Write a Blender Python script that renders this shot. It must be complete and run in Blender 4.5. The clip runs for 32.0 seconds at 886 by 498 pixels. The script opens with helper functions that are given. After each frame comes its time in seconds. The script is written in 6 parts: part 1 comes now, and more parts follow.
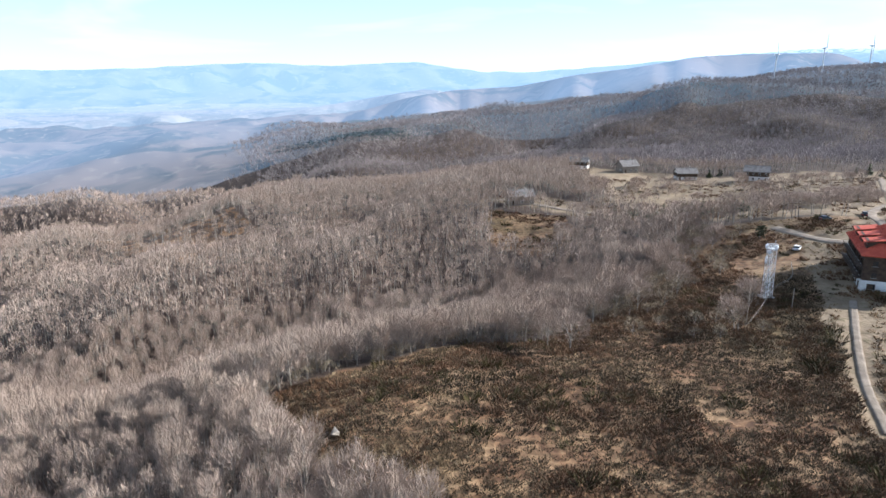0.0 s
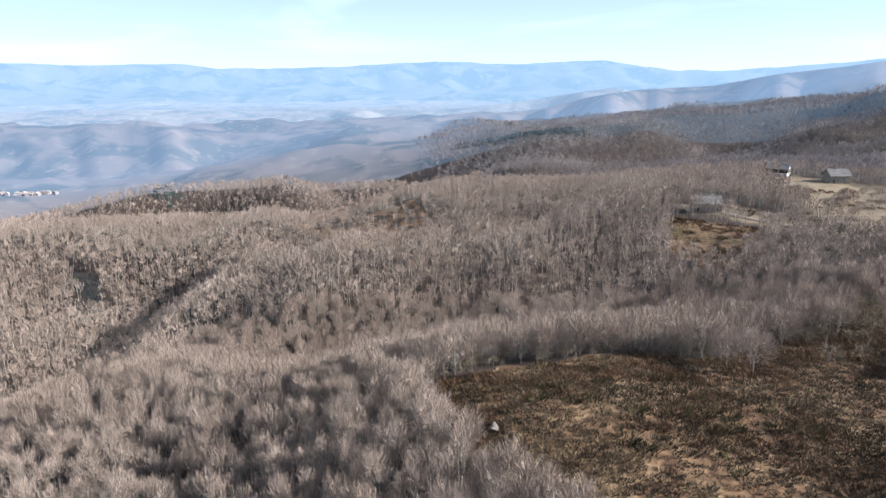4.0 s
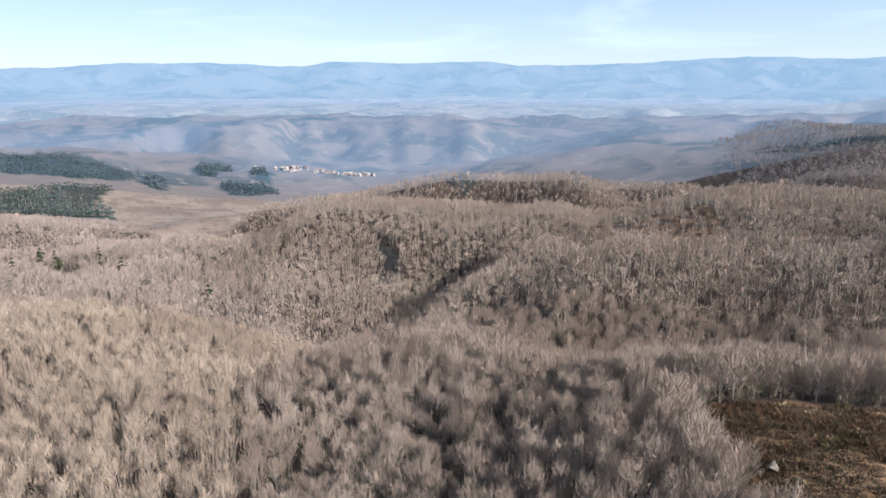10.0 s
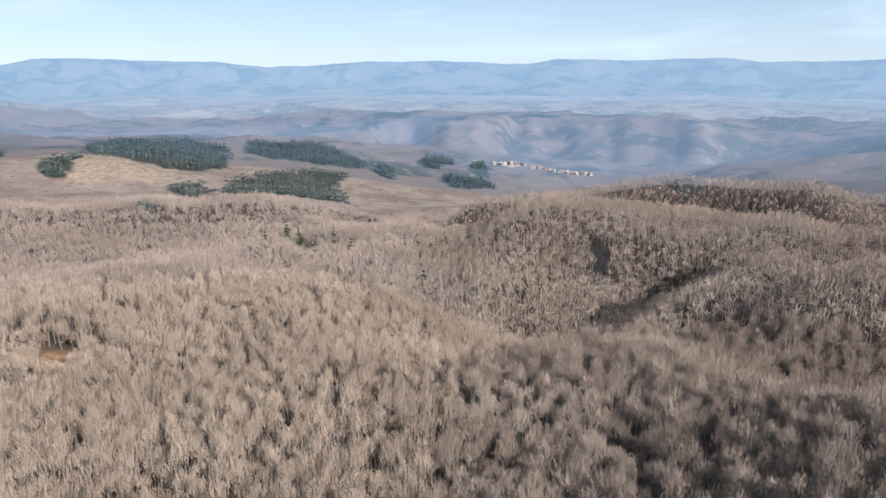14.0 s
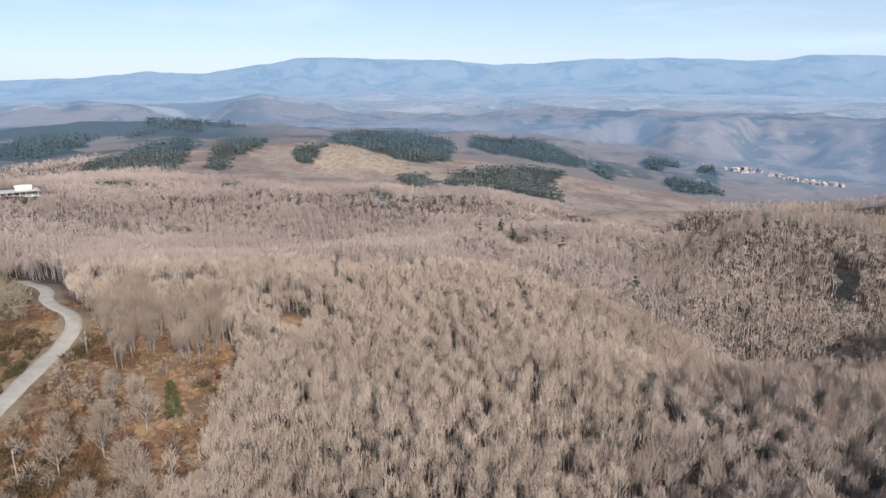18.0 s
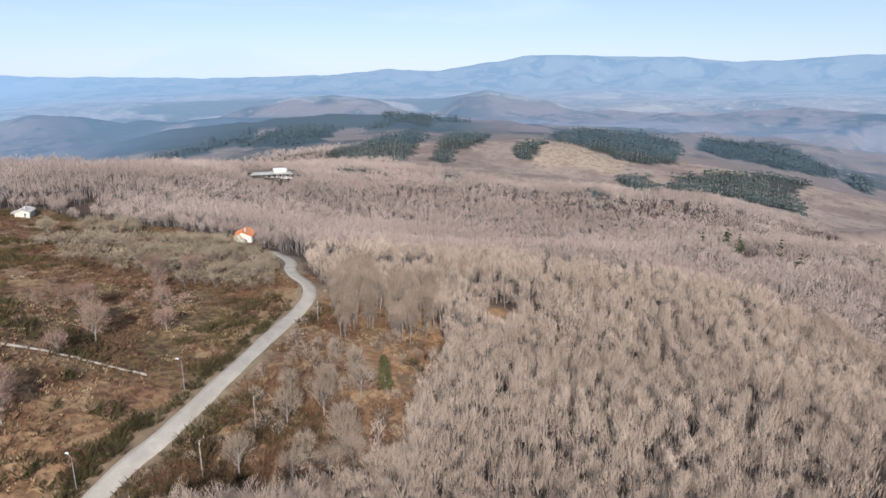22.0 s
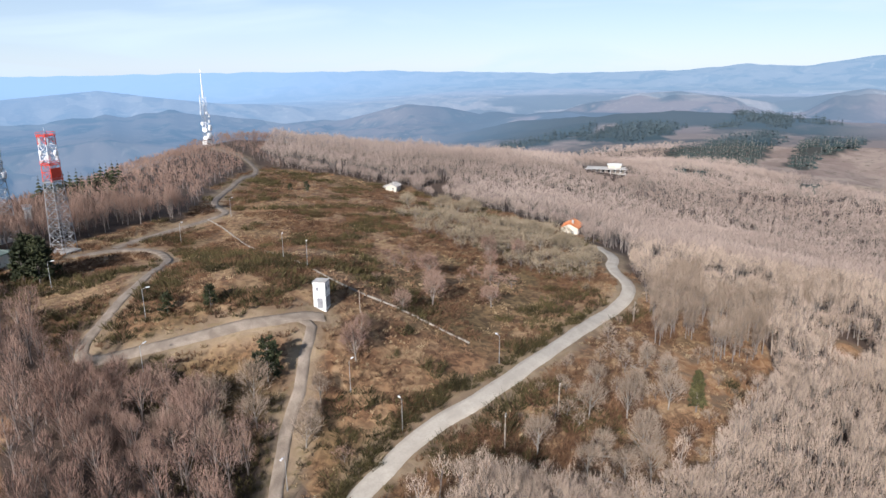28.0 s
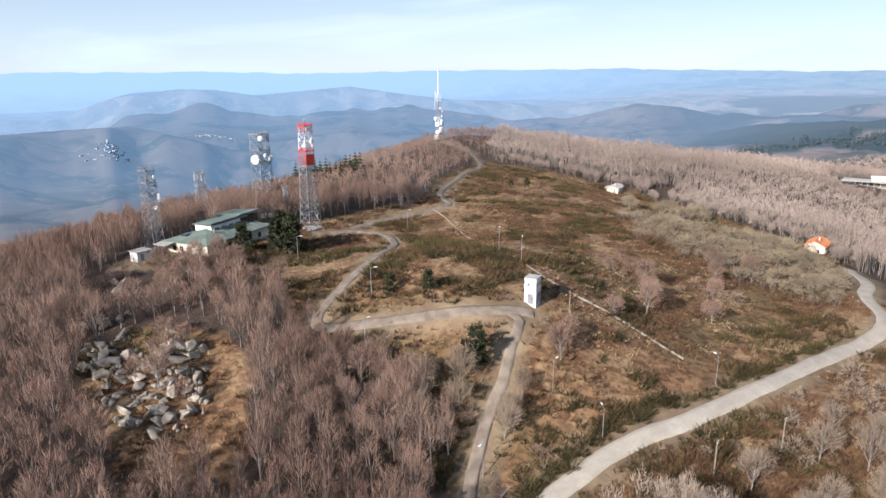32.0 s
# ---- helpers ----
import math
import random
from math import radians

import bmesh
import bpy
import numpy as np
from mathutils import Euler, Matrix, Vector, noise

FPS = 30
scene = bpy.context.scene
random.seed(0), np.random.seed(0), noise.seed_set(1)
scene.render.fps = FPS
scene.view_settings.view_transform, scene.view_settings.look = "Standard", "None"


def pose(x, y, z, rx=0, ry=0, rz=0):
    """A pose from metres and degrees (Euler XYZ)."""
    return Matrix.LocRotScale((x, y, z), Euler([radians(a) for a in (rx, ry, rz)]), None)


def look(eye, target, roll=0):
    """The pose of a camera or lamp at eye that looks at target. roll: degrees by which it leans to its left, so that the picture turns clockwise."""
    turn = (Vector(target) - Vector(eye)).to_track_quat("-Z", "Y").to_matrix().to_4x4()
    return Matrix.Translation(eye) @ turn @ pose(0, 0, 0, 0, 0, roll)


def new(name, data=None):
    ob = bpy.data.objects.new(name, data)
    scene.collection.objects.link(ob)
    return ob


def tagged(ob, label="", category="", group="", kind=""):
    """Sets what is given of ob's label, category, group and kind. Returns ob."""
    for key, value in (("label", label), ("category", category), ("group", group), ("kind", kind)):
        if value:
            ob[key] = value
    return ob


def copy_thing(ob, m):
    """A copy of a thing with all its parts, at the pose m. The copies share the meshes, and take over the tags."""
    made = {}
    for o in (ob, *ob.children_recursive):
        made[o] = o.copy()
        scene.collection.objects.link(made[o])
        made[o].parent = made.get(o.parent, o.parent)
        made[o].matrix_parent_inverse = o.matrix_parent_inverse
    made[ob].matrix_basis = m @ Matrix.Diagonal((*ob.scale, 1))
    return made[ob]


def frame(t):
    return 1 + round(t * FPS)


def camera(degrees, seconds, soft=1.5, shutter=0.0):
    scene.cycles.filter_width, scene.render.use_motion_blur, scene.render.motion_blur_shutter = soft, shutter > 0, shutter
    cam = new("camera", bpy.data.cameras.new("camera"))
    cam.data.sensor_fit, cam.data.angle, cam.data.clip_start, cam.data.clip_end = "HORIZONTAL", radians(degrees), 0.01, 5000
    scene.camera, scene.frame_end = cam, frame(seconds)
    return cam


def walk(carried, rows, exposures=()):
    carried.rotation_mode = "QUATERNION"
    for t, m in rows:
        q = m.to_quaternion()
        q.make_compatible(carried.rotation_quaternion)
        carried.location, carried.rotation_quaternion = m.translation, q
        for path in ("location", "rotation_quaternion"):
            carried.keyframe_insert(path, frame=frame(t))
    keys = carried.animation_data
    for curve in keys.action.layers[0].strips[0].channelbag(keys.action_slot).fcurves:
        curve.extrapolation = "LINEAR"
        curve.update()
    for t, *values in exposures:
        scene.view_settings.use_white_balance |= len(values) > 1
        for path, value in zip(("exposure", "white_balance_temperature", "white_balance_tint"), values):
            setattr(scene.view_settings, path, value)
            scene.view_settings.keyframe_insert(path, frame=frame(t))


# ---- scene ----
# The camera hangs in one place and turns; rows of seconds, bearing, pitch and roll in degrees
cam = camera(67.55, 32.0)
EYE = (0, 0, 60)
TURN = [
    (0, 7.97, -14.58, -0.20), (1, 11.76, -14.59, -0.18), (2, 15.59, -14.60, -0.17), (3, 19.42, -14.64, -0.14),
    (3.5, 21.32, -14.66, -0.10), (5.5, 28.90, -14.75, -0.04), (6, 30.78, -14.77, -0.07), (7, 34.59, -14.81, -0.06),
    (8, 38.71, -14.86, -0.09), (9, 43.20, -14.88, -0.14), (10, 47.78, -14.91, -0.15), (11, 52.42, -14.94, -0.16),
    (12, 57.08, -14.97, -0.19), (13, 61.77, -15.00, -0.18), (14, 66.43, -15.06, -0.22), (14.5, 68.75, -15.07, -0.23),
    (16.5, 78.12, -15.15, -0.26), (17, 80.46, -15.16, -0.24), (18, 85.17, -15.18, -0.28), (19, 89.86, -15.19, -0.32),
    (20, 94.56, -15.23, -0.30), (21, 99.29, -15.26, -0.30), (22, 103.93, -15.29, -0.31), (23, 108.58, -15.33, -0.31),
    (24, 113.32, -15.38, -0.34), (25, 118.06, -15.41, -0.38), (25.5, 120.45, -15.42, -0.40), (27.5, 130.02, -15.48, -0.48),
    (28, 132.40, -15.49, -0.50), (29, 137.18, -15.52, -0.54), (30, 141.98, -15.55, -0.55), (31, 146.74, -15.54, -0.56),
    (32, 151.49, -15.50, -0.56),
]
walk(cam, [(t, pose(*EYE, 90 + pitch, 0, bearing) @ pose(0, 0, 0, 0, 0, roll)) for t, bearing, pitch, roll in TURN], exposures=[(0, 1.46, 5780, 11), (3.5, 1.32, 5800, 11), (8, 1.12, 5890, 12), (13, 0.86, 5920, 12), (19, 0.75, 5850, 13), (25, 0.73, 5800, 14), (32, 0.94, 6080, 15)])

# ---- light ----
SUN_BEARING, SUN_HEIGHT = 70, 26
world = bpy.data.worlds.new("sky")
scene.world = world
world.use_nodes = True
wn, wl = world.node_tree.nodes, world.node_tree.links
sky = wn.new("ShaderNodeTexSky")
sky.sky_type, sky.sun_disc = "NISHITA", False
sky.sun_elevation, sky.sun_rotation = radians(SUN_HEIGHT), radians(SUN_BEARING)
sky.altitude, sky.air_density, sky.dust_density, sky.ozone_density = 1500, 1.0, 0.2, 2.0
# thin high cloud, in long streaks
where = wn.new("ShaderNodeTexCoord")
stretch = wn.new("ShaderNodeMapping")
stretch.inputs["Scale"].default_value = (2.2, 2.2, 13)
stretch.inputs["Rotation"].default_value = (0.05, -0.04, 0.6)
wl.new(where.outputs["Generated"], stretch.inputs["Vector"])
wisps = wn.new("ShaderNodeTexNoise")
wisps.inputs["Scale"].default_value, wisps.inputs["Detail"].default_value, wisps.inputs["Distortion"].default_value = 1.3, 6, 0.6
wl.new(stretch.outputs[0], wisps.inputs["Vector"])
thick = wn.new("ShaderNodeMapRange")
thick.inputs["From Min"].default_value, thick.inputs["From Max"].default_value, thick.inputs["To Max"].default_value = 0.50, 0.78, 0.75
wl.new(wisps.outputs["Fac"], thick.inputs["Value"])
thick.inputs["To Min"].default_value = 0.22
veil = wn.new("ShaderNodeMix")
veil.data_type = "RGBA"
veil.inputs["B"].default_value = (8.6, 10.2, 11.6, 1)
# pale haze low over the horizon
axes = wn.new("ShaderNodeSeparateXYZ")
wl.new(where.outputs["Generated"], axes.inputs[0])
low_haze = wn.new("ShaderNodeMapRange")
low_haze.inputs["From Min"].default_value, low_haze.inputs["From Max"].default_value = 0.0, 0.2
low_haze.inputs["To Min"].default_value, low_haze.inputs["To Max"].default_value = 0.42, 0.0
wl.new(axes.outputs["Z"], low_haze.inputs["Value"])
both = wn.new("ShaderNodeMath")
both.operation, both.use_clamp = "ADD", True
wl.new(low_haze.outputs[0], both.inputs[0])
wl.new(thick.outputs[0], both.inputs[1])
wl.new(both.outputs[0], veil.inputs["Factor"])
wl.new(sky.outputs[0], veil.inputs["A"])
wl.new(veil.outputs["Result"], wn["Background"].inputs["Color"])
wn["Background"].inputs["Strength"].default_value = 0.052
sun = new("sun", bpy.data.lights.new("sun", "SUN"))
sun.data.energy, sun.data.angle, sun.data.color = 5.0, radians(0.5), (1.0, 0.93, 0.82)
sun.matrix_world = look((1000 * math.sin(radians(SUN_BEARING)) * math.cos(radians(SUN_HEIGHT)), 1000 * math.cos(radians(SUN_BEARING)) * math.cos(radians(SUN_HEIGHT)),
                         1000 * math.sin(radians(SUN_HEIGHT))), (0, 0, 0))

# ---- materials ----


def shade(name, rough_value=0.9, metal=0.0):
    m = bpy.data.materials.new(name)
    m.use_nodes = True
    b = m.node_tree.nodes["Principled BSDF"]
    b.inputs["Roughness"].default_value, b.inputs["Metallic"].default_value = rough_value, metal
    b.inputs["Specular IOR Level"].default_value = 0.25
    return m, m.node_tree.nodes, m.node_tree.links, b


def field(nodes, links, size, detail=4.0, distort=0.0, local=False):
    """Noise over the world's metres, or over the thing's own."""
    if local:
        where = nodes.new("ShaderNodeTexCoord").outputs["Object"]
    else:
        where = nodes.new("ShaderNodeNewGeometry").outputs["Position"]
    n = nodes.new("ShaderNodeTexNoise")
    n.inputs["Scale"].default_value, n.inputs["Detail"].default_value, n.inputs["Distortion"].default_value = 1 / size, detail, distort
    links.new(where, n.inputs["Vector"])
    return n.outputs["Fac"]


def spread(nodes, links, value, low, high):
    r = nodes.new("ShaderNodeMapRange")
    r.inputs["From Min"].default_value, r.inputs["From Max"].default_value = low, high
    links.new(value, r.inputs["Value"])
    return r.outputs["Result"]


def mixed(nodes, links, factor, a, b):
    m = nodes.new("ShaderNodeMix")
    m.data_type = "RGBA"
    if isinstance(factor, float):
        m.inputs["Factor"].default_value = factor
    else:
        links.new(factor, m.inputs["Factor"])
    for socket, c in ((m.inputs["A"], a), (m.inputs["B"], b)):
        if isinstance(c, tuple):
            socket.default_value = (*c, 1)
        else:
            links.new(c, socket)
    return m.outputs["Result"]


def relief(nodes, links, b, value, strength, distance):
    bump = nodes.new("ShaderNodeBump")
    bump.inputs["Strength"].default_value, bump.inputs["Distance"].default_value = strength, distance
    links.new(value, bump.inputs["Height"])
    links.new(bump.outputs["Normal"], b.inputs["Normal"])


def surface(name, dark, light, size, rough_value=0.85, metal=0.0, bump=0.4, local=False, vary=0.0):
    """Two colours mixed at two scales, with fine relief."""
    m, n, l, b = shade(name, rough_value, metal)
    broad, fine = field(n, l, size, 3, 0.5, local), field(n, l, size / 9, 5, 0, local)
    c = mixed(n, l, spread(n, l, broad, 0.35, 0.65), dark, light)
    mid = tuple((p + q) / 2.6 for p, q in zip(dark, light))
    c = mixed(n, l, spread(n, l, fine, 0.45, 0.95), c, mid)
    if vary:
        info = n.new("ShaderNodeObjectInfo")
        hsv = n.new("ShaderNodeHueSaturation")
        l.new(c, hsv.inputs["Color"])
        l.new(spread(n, l, info.outputs["Random"], -1.0 / max(vary, 1e-3) + 0.5, 1.0 / max(vary, 1e-3) + 0.5), hsv.inputs["Value"])
        hsv.inputs["Saturation"].default_value = 1.0
        c2 = n.new("ShaderNodeMath")
        c2.operation = "MULTIPLY_ADD"
        c2.inputs[1].default_value, c2.inputs[2].default_value = vary, 1 - vary / 2
        l.new(info.outputs["Random"], c2.inputs[0])
        l.new(c2.outputs[0], hsv.inputs["Value"])
        c = hsv.outputs["Color"]
    l.new(c, b.inputs["Base Color"])
    if bump:
        relief(n, l, b, fine, bump, size / 12)
    return m


def attribute(nodes, name):
    a = nodes.new("ShaderNodeAttribute")
    a.attribute_name = name
    return a.outputs["Fac"]


def land_material():
    m, n, l, b = shade("land", 0.95)
    patch, clump, grain, wide = field(n, l, 9, 5, 1.0), field(n, l, 1.6, 4, 0.5), field(n, l, 0.4, 4), field(n, l, 45, 3, 0.6)
    heather = mixed(n, l, spread(n, l, clump, 0.4, 0.62), (0.079, 0.041, 0.021), (0.189, 0.104, 0.053))
    dry = mixed(n, l, spread(n, l, clump, 0.35, 0.65), (0.15, 0.09, 0.048), (0.30, 0.197, 0.108))
    heath = mixed(n, l, spread(n, l, patch, 0.42, 0.62), heather, dry)
    heath = mixed(n, l, spread(n, l, wide, 0.52, 0.68), heath, mixed(n, l, spread(n, l, clump, 0.42, 0.6), (0.06, 0.04, 0.018), (0.141, 0.095, 0.044)))
    # litter set darker than real leaves, for the shade between the trees
    litter = mixed(n, l, spread(n, l, patch, 0.35, 0.65), (0.033, 0.023, 0.018), (0.079, 0.053, 0.038))
    litter = mixed(n, l, spread(n, l, grain, 0.45, 0.7), litter, (0.057, 0.041, 0.032))
    meadow = mixed(n, l, spread(n, l, patch, 0.35, 0.65), (0.15, 0.107, 0.069), (0.246, 0.187, 0.123))
    meadow = mixed(n, l, spread(n, l, clump, 0.5, 0.75), meadow, (0.114, 0.092, 0.048))
    rust = mixed(n, l, spread(n, l, clump, 0.4, 0.65), (0.185, 0.097, 0.044), (0.299, 0.18, 0.097))
    rust = mixed(n, l, spread(n, l, patch, 0.45, 0.6), rust, (0.132, 0.088, 0.053))
    scrub = mixed(n, l, spread(n, l, wide, 0.4, 0.6), (0.185, 0.136, 0.114), (0.264, 0.207, 0.167))
    scrub = mixed(n, l, spread(n, l, patch, 0.55, 0.7), scrub, (0.106, 0.088, 0.066))
    tan = mixed(n, l, spread(n, l, patch, 0.4, 0.62), (0.299, 0.236, 0.176), (0.194, 0.145, 0.106))
    c = mixed(n, l, attribute(n, "heath"), litter, heath)
    c = mixed(n, l, attribute(n, "sparse"), c, mixed(n, l, spread(n, l, patch, 0.4, 0.6), rust, litter))
    c = mixed(n, l, attribute(n, "scrub"), c, scrub)
    c = mixed(n, l, attribute(n, "fir"), c, (0.04, 0.041, 0.036))
    c = mixed(n, l, attribute(n, "tan"), c, tan)
    c = mixed(n, l, attribute(n, "meadow"), c, meadow)
    c = mixed(n, l, attribute(n, "rust"), c, rust)
    l.new(c, b.inputs["Base Color"])
    relief(n, l, b, clump, 0.8, 0.5)
    return m


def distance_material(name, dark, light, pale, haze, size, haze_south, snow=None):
    """Far backdrop: land cover with haze put into its colour and glow, more southwards."""
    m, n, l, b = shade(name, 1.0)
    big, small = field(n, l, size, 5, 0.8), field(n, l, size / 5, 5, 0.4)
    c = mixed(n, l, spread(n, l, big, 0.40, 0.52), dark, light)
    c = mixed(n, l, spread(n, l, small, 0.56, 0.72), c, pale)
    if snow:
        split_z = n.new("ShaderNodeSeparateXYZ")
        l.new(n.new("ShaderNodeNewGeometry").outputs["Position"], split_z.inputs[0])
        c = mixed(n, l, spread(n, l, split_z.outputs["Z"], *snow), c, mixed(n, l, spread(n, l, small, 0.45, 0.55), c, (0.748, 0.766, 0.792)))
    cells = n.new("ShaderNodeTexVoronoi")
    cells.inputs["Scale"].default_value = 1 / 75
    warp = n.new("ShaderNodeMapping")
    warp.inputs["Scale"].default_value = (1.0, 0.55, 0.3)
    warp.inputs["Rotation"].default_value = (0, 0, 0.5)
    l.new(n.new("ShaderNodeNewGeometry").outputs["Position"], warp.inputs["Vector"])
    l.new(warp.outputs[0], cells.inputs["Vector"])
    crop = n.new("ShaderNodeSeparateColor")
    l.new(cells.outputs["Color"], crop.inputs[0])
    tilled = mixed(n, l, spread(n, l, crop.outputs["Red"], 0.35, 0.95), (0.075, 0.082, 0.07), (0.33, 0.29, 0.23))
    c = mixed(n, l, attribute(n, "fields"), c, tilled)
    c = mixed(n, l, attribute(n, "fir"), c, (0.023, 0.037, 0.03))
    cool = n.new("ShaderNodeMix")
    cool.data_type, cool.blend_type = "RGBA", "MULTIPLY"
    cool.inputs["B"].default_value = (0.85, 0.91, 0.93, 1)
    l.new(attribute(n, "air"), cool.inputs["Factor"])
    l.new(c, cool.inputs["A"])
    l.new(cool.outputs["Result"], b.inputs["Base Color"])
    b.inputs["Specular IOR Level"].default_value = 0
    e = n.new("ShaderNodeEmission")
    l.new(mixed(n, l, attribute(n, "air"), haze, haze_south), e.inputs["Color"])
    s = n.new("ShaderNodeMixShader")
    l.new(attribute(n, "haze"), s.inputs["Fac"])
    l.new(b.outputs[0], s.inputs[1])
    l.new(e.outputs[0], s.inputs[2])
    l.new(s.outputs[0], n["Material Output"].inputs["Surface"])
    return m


LAND = land_material()
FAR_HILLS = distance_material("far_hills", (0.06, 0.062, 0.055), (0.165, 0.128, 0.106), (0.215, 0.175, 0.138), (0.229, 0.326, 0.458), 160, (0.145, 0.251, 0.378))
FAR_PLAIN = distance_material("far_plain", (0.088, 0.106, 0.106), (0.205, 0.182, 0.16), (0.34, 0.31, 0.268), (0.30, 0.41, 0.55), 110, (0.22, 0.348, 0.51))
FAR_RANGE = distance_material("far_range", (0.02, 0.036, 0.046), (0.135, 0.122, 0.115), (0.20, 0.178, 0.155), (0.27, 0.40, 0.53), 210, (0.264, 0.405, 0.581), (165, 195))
BARK_GREY = surface("grey_bark", (0.123, 0.104, 0.092), (0.229, 0.198, 0.176), 1.5, 0.9, bump=0.3)
BARK = surface("pale_bark", (0.158, 0.136, 0.114), (0.29, 0.264, 0.229), 1.5, 0.9, bump=0.3)
# side-lit broad woods darkened and front-lit poles lightened in these twig colours
TWIG = surface("grey_twigs", (0.27, 0.205, 0.163), (0.385, 0.305, 0.248), 40, 0.95, bump=0)
TWIG_SLENDER = surface("beige_twigs", (0.33, 0.252, 0.192), (0.445, 0.347, 0.268), 50, 0.95, bump=0)
TWIG_BROWN = surface("brown_twigs", (0.194, 0.143, 0.103), (0.308, 0.239, 0.179), 9, 0.95, bump=0)
TWIG_MAUVE = surface("mauve_twigs", (0.25, 0.193, 0.16), (0.355, 0.282, 0.237), 80, 0.95, bump=0)
# darker heather: the field's shade under low side light is in the colour
FIELD_HEATHER = surface("field_heather", (0.042, 0.031, 0.018), (0.132, 0.096, 0.058), 7, 0.95, bump=0)
# greyed copy of the twig colour: blue shade and distance are put in
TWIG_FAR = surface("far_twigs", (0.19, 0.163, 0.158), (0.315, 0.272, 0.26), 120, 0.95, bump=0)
# the far village's haze is put into its wall and roof colours
HAZY_WALL = surface("hazy_walls", (0.246, 0.229, 0.229), (0.352, 0.326, 0.321), 9, 0.9, bump=0)
HAZY_ROOF = surface("hazy_roofs", (0.185, 0.15, 0.145), (0.264, 0.216, 0.207), 9, 0.9, bump=0)
TWIG_RED = surface("russet_twigs", (0.165, 0.102, 0.076), (0.28, 0.186, 0.142), 40, 0.95, bump=0)
TWIG_OLIVE = surface("olive_twigs", (0.185, 0.146, 0.097), (0.299, 0.242, 0.167), 9, 0.95, bump=0)
# near-black twigs: the shade of the dell put into the colour
DELL_SHADE = surface("dell_shade", (0.035, 0.03, 0.032), (0.07, 0.06, 0.06), 8, 0.95, bump=0)
SPRUCE = surface("spruce_needles", (0.038, 0.036, 0.013), (0.085, 0.078, 0.03), 2, 0.8, bump=0)
# bluish haze mixed into the colour of the valley houses
HAZY_VALLEY_WALL = surface("hazy_valley_walls", (0.25, 0.28, 0.33), (0.36, 0.39, 0.44), 9, 0.9, bump=0)
NEEDLE = surface("needles", (0.016, 0.021, 0.01), (0.048, 0.053, 0.021), 2, 0.8, bump=0)
# bluish copy of the fir colour, with the haze of distance put in
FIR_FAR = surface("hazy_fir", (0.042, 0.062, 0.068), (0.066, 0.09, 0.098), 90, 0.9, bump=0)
FIR = surface("fir_green", (0.027, 0.043, 0.042), (0.052, 0.074, 0.068), 60, 0.9, bump=0)
HEATHER = surface("heather", (0.062, 0.033, 0.018), (0.165, 0.09, 0.047), 5, 0.95, bump=0)
BROOM = surface("broom", (0.032, 0.026, 0.01), (0.088, 0.069, 0.026), 6, 0.95, bump=0)
STRAW = surface("straw", (0.211, 0.143, 0.077), (0.352, 0.264, 0.154), 7, 0.95, bump=0)
BRACKEN = surface("bracken", (0.132, 0.075, 0.044), (0.238, 0.145, 0.079), 7, 0.95, bump=0)
ASPHALT = surface("worn_asphalt", (0.32, 0.283, 0.235), (0.40, 0.357, 0.296), 4, 0.9, bump=0.08)
GRAVEL = surface("gravel", (0.15, 0.119, 0.092), (0.246, 0.201, 0.158), 2.5, 0.95, bump=0.4)
ROCK = surface("pale_rock", (0.18, 0.153, 0.124), (0.45, 0.394, 0.32), 1.6, 0.9, bump=0.8, local=True, vary=0.35)
WHITE = surface("white_paint", (0.581, 0.572, 0.546), (0.722, 0.713, 0.695), 2.0, 0.6, bump=0.05)
CREAM = surface("cream_render", (0.458, 0.414, 0.326), (0.581, 0.537, 0.44), 2.5, 0.85, bump=0.15)
STONE = surface("stone_wall", (0.185, 0.158, 0.128), (0.317, 0.277, 0.229), 0.9, 0.9, bump=0.6)
ORANGE_TILE = surface("orange_tiles", (0.387, 0.132, 0.053), (0.528, 0.22, 0.097), 1.2, 0.8, bump=0.4)
RED_TILE = surface("red_tiles", (0.352, 0.053, 0.031), (0.493, 0.097, 0.053), 1.5, 0.75, bump=0.4)
GREEN_ROOF = surface("green_sheet_roof", (0.106, 0.141, 0.119), (0.185, 0.22, 0.185), 3, 0.5, bump=0.2)
GREY_ROOF = surface("grey_slates", (0.132, 0.119, 0.11), (0.238, 0.22, 0.207), 1.5, 0.8, bump=0.4)
TIMBER = surface("dark_timber", (0.04, 0.026, 0.019), (0.097, 0.066, 0.044), 1.0, 0.8, bump=0.3)
CONCRETE = surface("concrete", (0.317, 0.299, 0.273), (0.44, 0.422, 0.387), 2, 0.9, bump=0.2)
STEEL = surface("galvanised_steel", (0.211, 0.216, 0.22), (0.334, 0.339, 0.343), 1.5, 0.5, metal=0.35, bump=0.05)
DARK_STEEL = surface("grey_steel", (0.176, 0.176, 0.185), (0.29, 0.29, 0.299), 1.5, 0.55, metal=0.3, bump=0.05)
RED_STEEL = surface("red_steel", (0.528, 0.04, 0.022), (0.651, 0.07, 0.035), 2, 0.5, bump=0.05)
WHITE_STEEL = surface("white_steel", (0.651, 0.66, 0.669), (0.748, 0.757, 0.766), 2, 0.45, bump=0.03)
RUBBER = surface("black_rubber", (0.013, 0.013, 0.014), (0.031, 0.031, 0.032), 0.4, 0.85, bump=0.2)
DARK_PAINT = surface("dark_car_paint", (0.018, 0.019, 0.025), (0.04, 0.042, 0.048), 0.8, 0.3, bump=0)
POLE_WOOD = surface("weathered_pole", (0.176, 0.145, 0.114), (0.299, 0.255, 0.211), 0.8, 0.9, bump=0.3)
